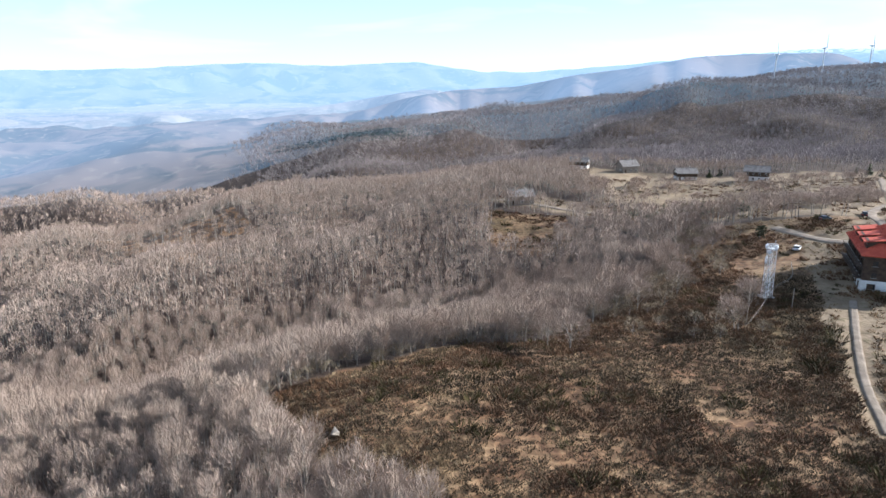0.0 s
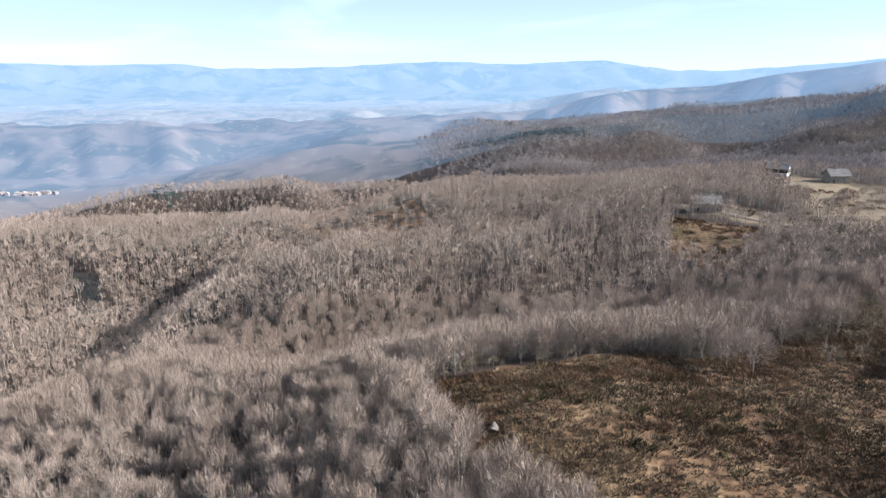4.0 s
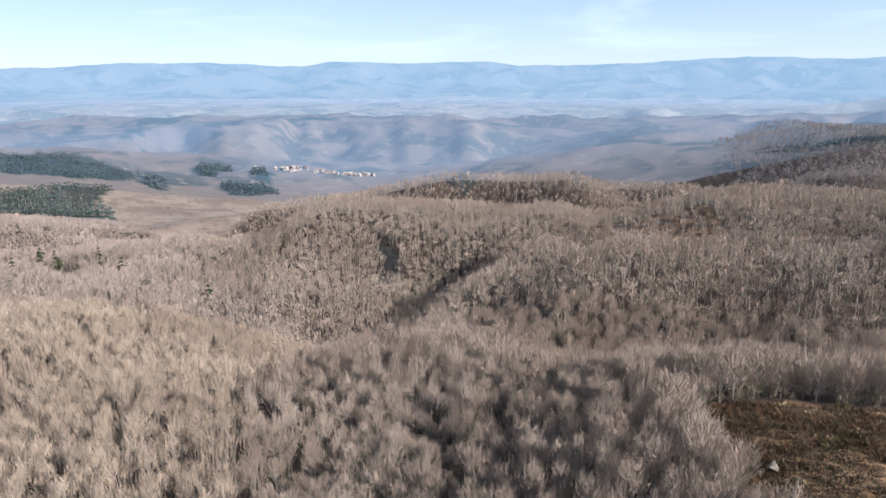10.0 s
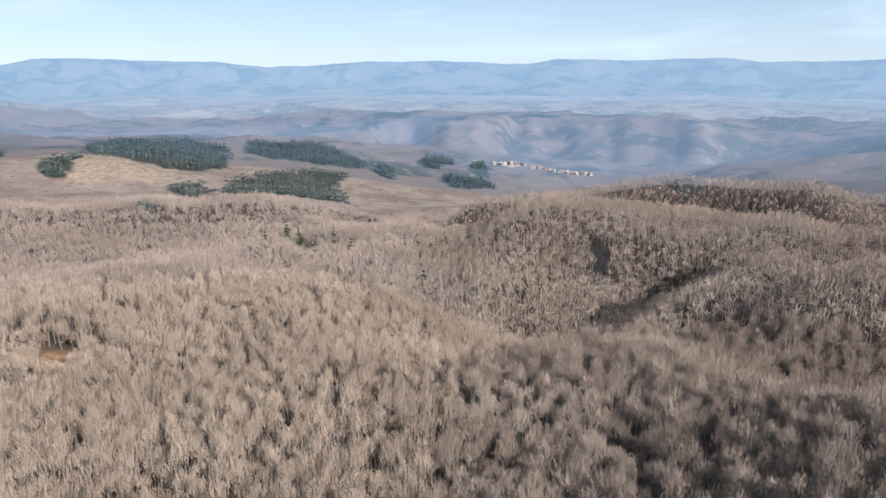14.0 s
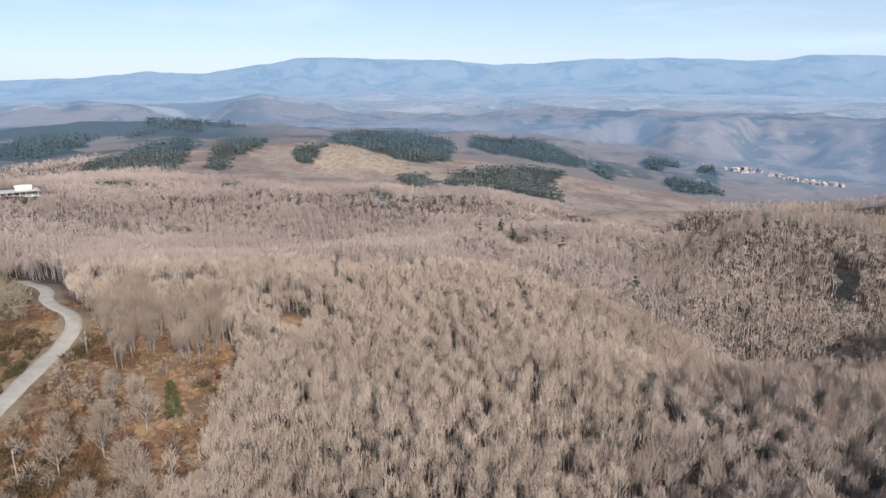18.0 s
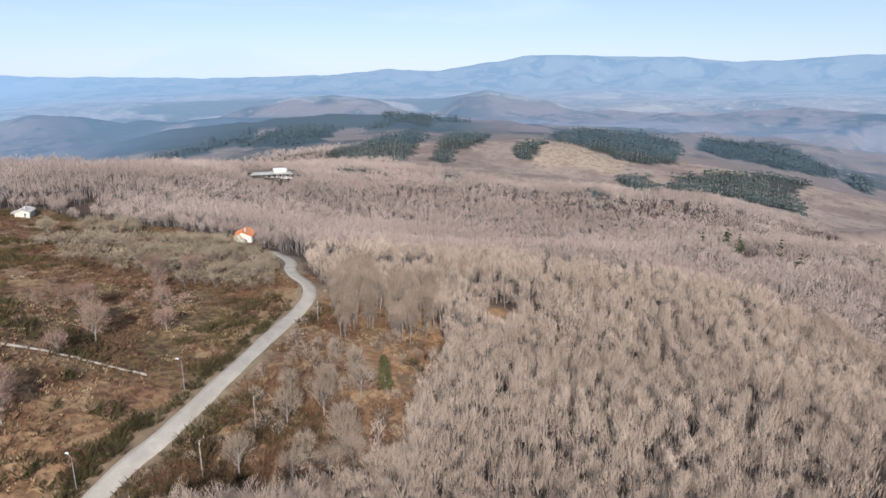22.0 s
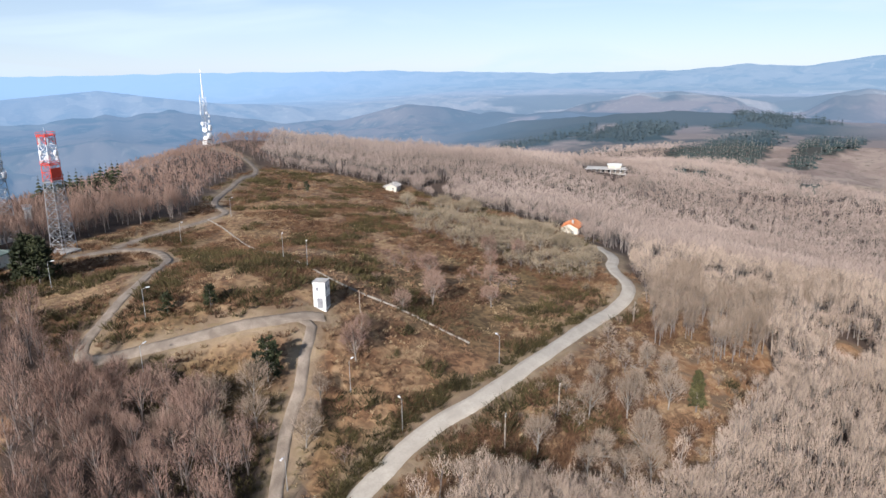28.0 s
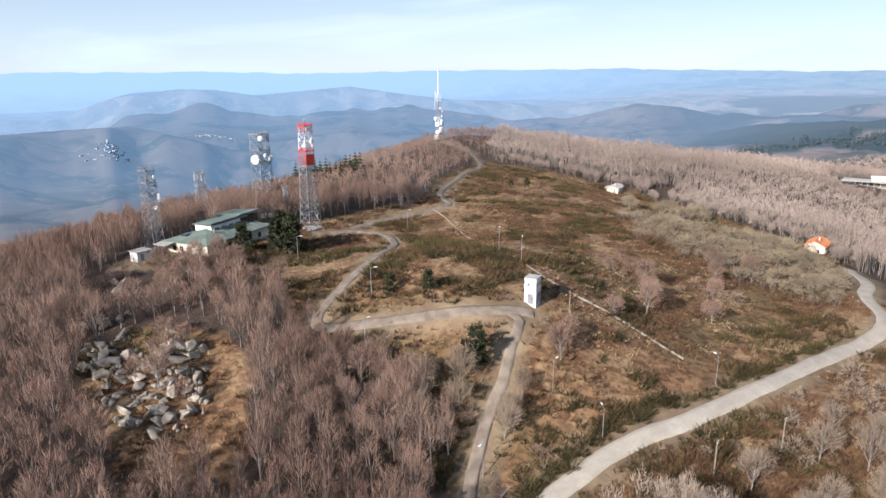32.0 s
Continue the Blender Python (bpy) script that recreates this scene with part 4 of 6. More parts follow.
plant("bracken", [[tuft(30 + k, 1.6, 0.6, 16, 0.26)] for k in range(4)], *heath_points(2.2, 64, 0.15, 24), rng, [BRACKEN], "rust-brown dead bracken", "bracken", scale=(0.5, 1.2))
hx, hy = scatter(rng, 70, 200, 1.05, -34, 60)
ok = inside(hx, hy, HEATHS["field"]) & ~cover(MEADOWS, hx, hy) & (to_ways(hx, hy) > 0.5) & (rng.random(len(hx)) < 0.86 + 0.5 * rough(hx, hy, 9, 3, 66))
plant("field_heather", [[tuft(40 + k, 1.7, 0.6, 26, 0.17)] for k in range(5)], hx[ok], hy[ok], rng, [FIELD_HEATHER], "dense heather covering the field, darkened in colour for its shade", "heather", scale=(0.5, 1.25))
# bushes standing in for the shaded hollow in the woods
p = np.array(FIRS["dell"])
gx, gy = np.meshgrid(np.arange(p[:, 0].min(), p[:, 0].max(), 2.6), np.arange(p[:, 1].min(), p[:, 1].max(), 2.6))
gx, gy = gx.ravel() + rng.uniform(-1.5, 1.5, gx.size), gy.ravel() + rng.uniform(-1.5, 1.5, gy.size)
ok = inside(gx + 5 * rough(gx, gy, 14, 3, 91), gy + 5 * rough(gx, gy, 14, 3, 92), FIRS["dell"]) & (rng.random(gx.size) < 0.8)
plant("dell_shade", BROAD_MIDDLE, gx[ok], gy[ok], rng, [DELL_SHADE, DELL_SHADE], "bushes coloured near-black for the shade in a narrow dell", "thicket", scale=(0.45, 0.8))

# ---- scrub ----
SCRUB_BUSH = [bare_tree(140 + k, 5.0, 2.3, 8, 210, 0.11, 3, first=0.04) for k in range(4)]


def brake(name, areas, gap, odds, seed, twig, label, scale):
    """Bushes spread over patches, thinned by noise."""
    x, y = [], []
    for area in areas:
        q = np.array(area)
        ax, ay = np.meshgrid(np.arange(q[:, 0].min(), q[:, 0].max() + gap, gap), np.arange(q[:, 1].min(), q[:, 1].max() + gap, gap))
        ax, ay = ax.ravel() + rng.uniform(-0.45, 0.45, ax.size) * gap, ay.ravel() + rng.uniform(-0.45, 0.45, ay.size) * gap
        keep = inside(ax + 4 * rough(ax, ay, 12, 3, seed), ay + 4 * rough(ax, ay, 12, 3, seed + 1), area) & (to_ways(ax, ay) > 1.2) & (rng.random(ax.size) < odds + 0.6 * rough(ax, ay, 14, 2, seed + 2))
        x.append(ax[keep]), y.append(ay[keep])
    return plant(name, SCRUB_BUSH, np.concatenate(x), np.concatenate(y), rng, [BARK_GREY, twig], label, "scrub", scale)


brake("olive_scrub", [[(-182, -190), (-207, -189), (-206, -170), (-226, -158), (-231, -143), (-206, -116), (-180, -98), (-158, -90), (-150, -104), (-160, -128), (-160, -150)]],
      3.4, 0.6, 71, TWIG_OLIVE, "leafless olive-grey scrub covering the slope by the orange-roofed house", (0.55, 1.15))
brake("mauve_scrub", [[(-101, -119), (-120, -112), (-139, -138), (-128, -140)], [(-118, -100), (-140, -104), (-146, -122), (-126, -116)], [(-46, -92), (-55, -90), (-58, -98), (-47, -116), (-40, -118)], [(-62, -84), (-100, -82), (-100, -88), (-68, -92)]],
      3.6, 0.26, 74, TWIG_RED, "scattered leafless mauve-brown bushes in heather", (0.3, 0.95))
brake("knoll_scrub", [OPEN["knoll"]], 3.0, 0.62, 85, TWIG_RED, "low leafless brushwood below the station building", (0.3, 0.8))
brake("meadow_scrub", [[(10, 335), (60, 300), (95, 262), (130, 255), (190, 330), (200, 420), (120, 405), (40, 430)],
                       [(95, 258), (120, 245), (165, 290), (180, 320), (150, 318), (110, 290)]],
      5.0, 0.3, 77, TWIG, "rounded leafless bushes scattered over meadows between chalets", (0.5, 1.1))
brake("slope_thicket", [[(45, 195), (70, 240), (66, 280), (30, 300), (10, 290), (10, 230)]], 4.2, 0.6, 81, TWIG, "grey leafless thicket on the slope behind the lattice tower", (0.6, 1.25))
q = along([(-30, 86), (-46, 98), (-52, 110), (-46, 121), (-33, 129), (-14, 147), (0, 149), (14, 170), (32, 192), (52, 234), (60, 254)], 1.8)
plant("field_edge_scrub", SCRUB_BUSH, q[:, 0] + rng.normal(0, 1.6, len(q)), q[:, 1] + rng.normal(0, 1.6, len(q)), rng, [BARK, TWIG_OLIVE], "low leafless bushes lining the heather field", "scrub", (0.3, 0.85))
q = np.vstack([along([(-55, -75.6), (-79, -80.5), (-93, -79.5), (-113, -80), (-130, -81.5), (-148, -83)], 1.2), along([(-57, -76.5), (-79, -82), (-95, -81)], 1.1)])
plant("roadside_broom", [[tuft(110 + k, 2.2, 1.2, 70, 0.14)] for k in range(3)], q[:, 0] + rng.normal(0, 0.5, len(q)), q[:, 1] + rng.normal(0, 0.5, len(q)), rng, [BROOM], "dark green broom hedge beside the road", "bush", (0.4, 1.2))

brake("clearing_scrub", [[(-88, -42), (-120, -38), (-160, -40), (-178, -56), (-172, -74), (-150, -75), (-110, -71), (-92, -70)], [(-60, -66), (-88, -50), (-92, -70), (-66, -72)]],
      4.2, 0.3, 95, TWIG_BROWN, "leafless brown bushes scattered through the clearing beside the road", (0.3, 1.0))
cx, cy = scatter(rng, 130, 250, 2.7, 95, 125)
ok = np.zeros(len(cx), bool)
for area in ([(-174, -80), (-195, -72), (-161, -56), (-143, -62)], [(-180, -62), (-197, -52), (-166, -42), (-148, -47)], [(-223, -62), (-231, -40), (-201, -31), (-190, -46)]):
    ok |= inside(cx + 3 * rough(cx, cy, 9, 2, 98), cy + 3 * rough(cx, cy, 9, 2, 99), area)
ok &= to_ways(cx, cy) > 3.0
plant("beech_clump", BROAD, cx[ok], cy[ok], rng, [BARK_GREY, TWIG_BROWN], "close clumps of grey leafless beeches round the rust-brown clearing", "wood", scale=(0.75, 1.1))
qx, qy = np.meshgrid(np.arange(-180, -36, 1.7), np.arange(-118, -36, 1.7))
qx, qy = qx.ravel() + rng.uniform(-0.7, 0.7, qx.size), qy.ravel() + rng.uniform(-0.7, 0.7, qy.size)
# shadow zone beside the wood, darkened by a dense fill of broom
shady = inside(qx, qy, [(-38, -96), (-46, -84), (-58, -86), (-62, -96), (-56, -108), (-46, -124), (-36, -122)])
glade = inside(qx, qy, [(-66, -70), (-90, -48), (-120, -42), (-150, -52), (-168, -74), (-150, -75), (-110, -71)]) & (rough(qx, qy, 11, 3, 97) > 0.2)
ok = shady & (rough(qx, qy, 8, 3, 96) > -0.35) & (to_ways(qx, qy) > 0.8)
plant("shade_broom", [[tuft(120 + k, 2.4, 1.1, 60, 0.15)] for k in range(3)], qx[ok], qy[ok], rng, [BROOM], "low dark broom in thick patches, filling in for deep shade", "bush", (0.5, 1.3))
ok = glade & (to_ways(qx, qy) > 1.2)
plant("clearing_heather", [[tuft(125 + k, 2.2, 1.1, 56, 0.14)] for k in range(3)], qx[ok], qy[ok], rng, [HEATHER], "dark brown heather bushes in the clearing beside the road", "heather", (0.5, 1.3))

# ---- tools for things ----


def ground_at(x, y):
    return float(height(np.array([x]), np.array([y]))[0])


def thing(name, x, y, turn, label, category, group="", z=None, lift=0.0):
    """An empty at a thing's base, on the ground."""
    ob = new(name)
    ob.matrix_basis = pose(x, y, (ground_at(x, y) if z is None else z) + lift, 0, 0, turn)
    ob.empty_display_size = 0.5
    return tagged(ob, label, category, group)


def part(name, bm, material, parent, label=""):
    me = bpy.data.meshes.new(name)
    bm.to_mesh(me)
    bm.free()
    me.materials.append(material)
    ob = new(name, me)
    ob.parent = parent
    return tagged(ob, label) if label else ob


def block(size, at, bm=None, turn=0.0, bevel=0.0):
    """A box of that size standing on the point at."""
    bm = bm or bmesh.new()
    m = pose(at[0], at[1], at[2] + size[2] / 2, 0, 0, turn) @ Matrix.Diagonal((*size, 1))
    got = bmesh.ops.create_cube(bm, size=1, matrix=m)
    if bevel:
        bmesh.ops.bevel(bm, geom=list({e for v in got["verts"] for e in v.link_edges}), offset=bevel, segments=1, affect="EDGES")
    return bm


def rod(a, b, r0, r1=None, sides=6, bm=None):
    """A round bar from a to b."""
    bm = bm or bmesh.new()
    a, b = Vector(a), Vector(b)
    m = Matrix.Translation((a + b) / 2) @ (b - a).to_track_quat("Z", "Y").to_matrix().to_4x4()
    bmesh.ops.create_cone(bm, cap_ends=True, segments=sides, radius1=r0, radius2=r0 if r1 is None else r1, depth=(b - a).length, matrix=m)
    return bm


def bars(pairs, r, sides=4):
    bm = bmesh.new()
    for a, b in pairs:
        rod(a, b, r, r, sides, bm)
    return bm


def slab(corners, thick, bm=None):
    """A plate: corners in one plane, given thickness downwards."""
    bm = bm or bmesh.new()
    top = [bm.verts.new(c) for c in corners]
    low = [bm.verts.new((c[0], c[1], c[2] - thick)) for c in corners]
    bm.faces.new(top)
    bm.faces.new(low[::-1])
    for k in range(len(corners)):
        q = (k + 1) % len(corners)
        bm.faces.new((top[q], top[k], low[k], low[q]))
    bmesh.ops.recalc_face_normals(bm, faces=bm.faces)
    return bm


def gable_walls(w, d, eave, rise, thick=0.3):
    """A ring of walls with two gables; the ridge runs along x."""
    bm = bmesh.new()
    for s in (-1, 1):
        block((w, thick, eave + 0.6), (0, s * (d - thick) / 2, -0.6), bm)
        x = s * (w - thick) / 2
        prof = [(-d / 2 + thick, -0.6), (d / 2 - thick, -0.6), (d / 2 - thick, eave), (0, eave + rise), (-d / 2 + thick, eave)]
        a = [bm.verts.new((x - thick / 2, y, z)) for y, z in prof]
        b = [bm.verts.new((x + thick / 2, y, z)) for y, z in prof]
        bm.faces.new(a[::-1])
        bm.faces.new(b)
        for k in range(5):
            bm.faces.new((a[k], a[(k + 1) % 5], b[(k + 1) % 5], b[k]))
    bmesh.ops.recalc_face_normals(bm, faces=bm.faces)
    return bm


def add_window(parent, x, y, z, w, h, side, frame_material=None):
    """A window in a wall that faces side: 'x', '-x', 'y' or '-y'."""
    ob = new("window")
    ob.parent = parent
    turn = {"y": 0, "-y": 180, "x": -90, "-x": 90}[side]
    ob.matrix_basis = pose(x, y, z, 0, 0, turn)
    bm = bmesh.new()
    for s in (-1, 1):
        block((0.09, 0.12, h), (s * w / 2, 0.02, 0), bm)
    block((w + 0.09, 0.12, 0.09), (0, 0.02, h), bm)
    block((0.06, 0.09, h), (0, 0.02, 0), bm)
    part("frame", bm, frame_material or WHITE, ob)
    part("pane", block((w, 0.04, h), (0, 0.01, 0)), GLASS, ob)
    part("sill", block((w + 0.3, 0.26, 0.07), (0, 0.06, -0.08)), CONCRETE, ob)
    return ob


def add_door(parent, x, y, z, w, h, side, material):
    ob = new("door")
    ob.parent = parent
    ob.matrix_basis = pose(x, y, z, 0, 0, {"y": 0, "-y": 180, "x": -90, "-x": 90}[side])
    part("leaf", block((w, 0.07, h), (0, 0.02, 0), bevel=0.01), material, ob)
    part("handle", block((0.14, 0.06, 0.04), (w * 0.35, 0.08, h * 0.5)), STEEL, ob, "steel door handle")
    return ob


def gable_house(x, y, turn, w, d, eave, rise, wall, roof_material, label, group="", base=None, windows=2, chimney=True, over=0.6, storeys=1, name="house", upper=None):
    """A house with a gable roof: walls, roof slopes, ridge, windows, door, chimney."""
    h = thing(name, x, y, turn, label, "house", group)
    part("wall", gable_walls(w, d, eave, rise), wall, h)
    if base:
        part("plinth", block((w + 0.12, d + 0.12, 1.0), (0, 0, -0.7)), base, h)
    if upper:
        bm = bmesh.new()
        for s in (-1, 1):
            block((w + 0.1, 0.08, eave * 0.48), (0, s * (d / 2 + 0.045), eave * 0.5), bm)
        for s in (-1, 1):
            block((0.08, d - 0.1, eave * 0.48), (s * (w / 2 + 0.045), 0, eave * 0.5), bm)
        part("cladding", bm, upper, h, "dark timber cladding of the upper floor")
    slope = rise / (d / 2)
    for s in (-1, 1):
        e = (d / 2 + over)
        z = eave - over * slope + 0.28
        part("roof_slope", slab([(-w / 2 - over, s * e, z), (w / 2 + over, s * e, z), (w / 2 + over, 0, eave + rise + 0.28), (-w / 2 - over, 0, eave + rise + 0.28)], 0.22), roof_material, h)
        bm = bmesh.new()
        n = int(w / 0.9)
        for k in range(n + 1):
            px = -w / 2 - over + (w + 2 * over) * k / n
            rod((px, s * e, z + 0.02), (px, 0, eave + rise + 0.30), 0.06, 0.06, 4, bm)
        part("tile_rows", bm, roof_material, h)
    part("ridge", rod((-w / 2 - over, 0, eave + rise + 0.3), (w / 2 + over, 0, eave + rise + 0.3), 0.14), roof_material, h)
    for f in range(storeys):
        z = 0.9 + f * 2.8
        for k in range(windows):
            px = -w / 2 + w * (k + 0.5) / windows
            add_window(h, px, d / 2 + 0.09, z, 1.0, 1.25, "y")
            if not (f == 0 and k == 0):
                add_window(h, px, -d / 2 - 0.09, z, 1.0, 1.25, "-y")
        add_window(h, w / 2 + 0.09, d * 0.2, z, 0.9, 1.2, "x")
        add_window(h, -w / 2 - 0.09, -d * 0.2, z, 0.9, 1.2, "-x")
    add_door(h, -w / 2 + w * 0.5 / windows, -d / 2 - 0.06, 0.0, 1.1, 2.1, "-y", TIMBER)
    if chimney:
        part("chimney", block((0.7, 0.7, 1.7), (w * 0.22, d * 0.12, eave + rise * 0.75), bevel=0.04), CONCRETE, h)
    return h


def add_dish(parent, at, r, turn, label="white round dish antenna"):
    """A drum antenna: shallow round box with a domed face, on a short bracket."""
    ob = new("dish")
    ob.parent = parent
    ob.matrix_basis = pose(*at, 0, 0, turn)
    bm = bmesh.new()
    bmesh.ops.create_cone(bm, cap_ends=True, segments=14, radius1=r, radius2=r, depth=r * 0.5, matrix=pose(0, r * 0.35, 0, 90, 0, 0))
    part("drum", bm, WHITE_STEEL, ob, label)
    bm = bmesh.new()
    bmesh.ops.create_uvsphere(bm, u_segments=14, v_segments=6, radius=r * 0.97, matrix=pose(0, r * 0.6, 0) @ Matrix.Diagonal((1, 0.25, 1, 1)))
    part("cover", bm, WHITE_STEEL, ob)
    part("bracket", block((0.12, r * 0.5 + 0.3, 0.12), (0, -0.1, -0.06)), STEEL, ob)
    return ob


def lattice_tower(name, x, y, turn, tall, foot, head, panels, bands, label, bar=0.09, group="radio towers"):
    """Four legs that lean in, level rings and crossed braces in each panel. bands: (from height share, material)."""
    ob = thing(name, x, y, turn, label, "tower", group)

    def half(s):
        return (foot + (head - foot) * min(1, s / 0.8)) / 2

    def corner(k, s):
        h = half(s)
        return Vector(((-1, 1, 1, -1)[k] * h, (-1, -1, 1, 1)[k] * h, tall * s))

    part("footing", block((foot + 1.2, foot + 1.2, 0.9), (0, 0, -0.6)), CONCRETE, ob)
    for p in range(panels):
        s0, s1 = p / panels, (p + 1) / panels
        m = [mat for start, mat in bands if s0 >= start - 1e-6][-1]
        for k in range(4):
            part("leg", rod(corner(k, s0), corner(k, s1), bar, bar, 5), m, ob)
        pairs = []
        for k in range(4):
            q = (k + 1) % 4
            pairs += [(corner(k, s1), corner(q, s1)), (corner(k, s0), corner(q, s1)), (corner(q, s0), corner(k, s1))]
        for a, b in pairs:
            part("brace", rod(a, b, bar * 0.62, bar * 0.62, 4), m, ob)
    ladder = []
    h = half(1) * 0.7
    for s in (-0.2, 0.2):
        ladder.append(((s, h, 0.3), (s, h, tall)))
    for k in range(int(tall / 0.8)):
        ladder.append(((-0.2, h, 0.5 + k * 0.8), (0.2, h, 0.5 + k * 0.8)))
    part("ladder", bars(ladder, 0.035), STEEL, ob)
    return ob


def add_platform(parent, z, w, material):
    deck = part("platform", block((w, w, 0.12), (0, 0, z)), material, parent)
    for s in (-1, 1):
        for k in (0.55, 1.1):
            part("rail", block((w, 0.06, 0.06), (0, s * w / 2, z + k)), material, deck)
            part("rail", block((0.06, w, 0.06), (s * w / 2, 0, z + k)), material, deck)
        for q in (-1, 1):
            part("rail_post", block((0.07, 0.07, 1.15), (s * w / 2, q * w / 2, z)), material, deck)

# ---- the radio station on the hill ----
red = lattice_tower("lattice_tower", -63, -206.5, 22, 33.5, 4.8, 3.1, 13, [(0, STEEL), (0.60, RED_STEEL), (0.76, WHITE_STEEL), (0.90, RED_STEEL)],
                    "tall galvanised lattice tower with red and white painted top", 0.115)
add_platform(red, 25.2, 3.5, RED_STEEL)
add_platform(red, 20.4, 3.7, STEEL)
add_platform(red, 33.2, 3.4, RED_STEEL)
part("sheeting", block((3.0, 0.08, 3.4), (0, 1.65, 21.0)), RED_STEEL, red, "red sheet panel")
for z, a, r in ((28.4, 20, 0.9), (27, 150, 0.8), (28.8, 250, 0.7), (29.6, 60, 0.5), (26, 200, 0.6), (27, 70, 0.7)):
    add_dish(red, (-1.8 * math.sin(radians(a)), 1.8 * math.cos(radians(a)), z), r, a)
for k in range(6):
    a = radians(k * 60)
    part("panel_antenna", block((0.3, 0.16, 2.0), (2.0 * math.cos(a), 2.0 * math.sin(a), 30.8), bevel=0.03), WHITE_STEEL, red)
part("whip", rod((1.5, 1.5, 33.3), (1.5, 1.5, 36), 0.05, 0.02), WHITE_STEEL, red)

big = lattice_tower("lattice_tower", -53.5, -228, 25, 28.5, 5.8, 4.4, 11, [(0, STEEL)], "broad grey lattice tower with round dishes", 0.115)
for z in (18.8, 23, 28.2):
    add_platform(big, z, 4.8, STEEL)
for z, a, r in ((27, 70, 1.0), (27, 330, 0.9), (21.8, 75, 0.9), (20.2, 60, 1.6), (20, 290, 1.6), (21.2, 0, 0.8), (15, 30, 0.6)):
    add_dish(big, (-2.6 * math.sin(radians(a)), 2.6 * math.cos(radians(a)), z), r, a)
for k in range(5):
    part("whip", rod((-2 + k, 2.1, 28.3), (-2 + k, 2.1, 30.2), 0.05, 0.03), STEEL, big)

slim = lattice_tower("lattice_tower", -33.5, -231, 10, 17.5, 3.8, 2.6, 9, [(0, STEEL)], "slim grey lattice tower behind the station roof", 0.095)
add_platform(slim, 13.2, 3.0, STEEL)
add_platform(slim, 17.2, 3.0, STEEL)
for k in range(4):
    part("panel_antenna", block((0.3, 0.16, 1.9), (1.7 * math.cos(k * 1.57), 1.7 * math.sin(k * 1.57), 15.2), bevel=0.03), WHITE_STEEL, slim)

west = lattice_tower("lattice_tower", -15, -199, 35, 23, 3.8, 2.8, 10, [(0, DARK_STEEL)], "dark grey lattice tower with white dish, beside the hut", 0.095)
for z in (15.8, 19.4, 22.7):
    add_platform(west, z, 3.2, DARK_STEEL)
for z, a, r in ((15, 50, 1.3), (18.5, 55, 0.8), (21, 20, 0.5), (12, 100, 0.6)):
    add_dish(west, (-1.9 * math.sin(radians(a)), 1.9 * math.cos(radians(a)), z), r, a)
for k in range(4):
    part("whip", rod((-1.2 + 0.8 * k, 1.4, 22.8), (-1.2 + 0.8 * k, 1.4, 25), 0.05, 0.03), STEEL, west)

small = lattice_tower("lattice_tower", -59.5, -222, 0, 10, 2.2, 1.4, 6, [(0, STEEL)], "small grey lattice mast between two tall towers", 0.07)
add_platform(small, 9.8, 2.0, STEEL)

mast = lattice_tower("lattice_tower", -226, -421, 15, 32, 3.4, 2.6, 12, [(0, STEEL), (0.3, WHITE_STEEL), (0.5, STEEL), (0.8, WHITE_STEEL)],
                     "tall white broadcasting mast with dishes on the hilltop", 0.11)
part("spire", rod((0, 0, 32), (0, 0, 50), 0.55, 0.18, 8), WHITE_STEEL, mast, "slender white spire")
part("cabin", block((4.6, 4.2, 3.6), (0, 0, 0), bevel=0.05), WHITE, mast, "white equipment cabin at the foot")
for z, a, r in ((7, 0, 2.0), (7.5, 60, 1.6), (12, 20, 2.1), (11, 300, 1.6), (16.5, 30, 1.1), (20, 50, 1.3), (22, 350, 1.0), (15, 260, 1.3), (5.5, 300, 1.4)):
    add_dish(mast, (-2.2 * math.sin(radians(a)), 2.2 * math.cos(radians(a)), z), r, a)
for k in range(6):
    part("panel_antenna", block((0.5, 0.25, 2.6), (2.1, -1.2 + 0.1 * k, 21 + k * 2.1), bevel=0.03), WHITE_STEEL, mast)

# the station: a low wing with a hipped green roof, and a clerestory block above it
station = thing("station_building", -33, -198, 37, "low cream station building with green sheet roofs and white clerestory", "building")


def hip(w, d, z, rise, over, bm=None):
    """A hipped roof's four slopes."""
    w, d = w / 2 + over, d / 2 + over
    r = max(0.2, w - d)
    bm = bm or bmesh.new()
    a = [bm.verts.new(p) for p in ((-w, -d, z), (w, -d, z), (w, d, z), (-w, d, z), (-r, 0, z + rise), (r, 0, z + rise))]
    low = [bm.verts.new((p.co.x, p.co.y, p.co.z - 0.25)) for p in a[:4]]
    for f in ((0, 1, 5, 4), (1, 2, 5), (2, 3, 4, 5), (3, 0, 4)):
        bm.faces.new([a[k] for k in f])
    bm.faces.new(low[::-1])
    for k in range(4):
        q = (k + 1) % 4
        bm.faces.new((a[q], a[k], low[k], low[q]))
    bmesh.ops.recalc_face_normals(bm, faces=bm.faces)
    return bm


def ring_walls(w, d, h, thick=0.35, foot=-0.8):
    bm = bmesh.new()
    for s in (-1, 1):
        block((w, thick, h - foot), (0, s * (d - thick) / 2, foot), bm)
        block((thick, d - 2 * thick, h - foot), (s * (w - thick) / 2, 0, foot), bm)
    return bm


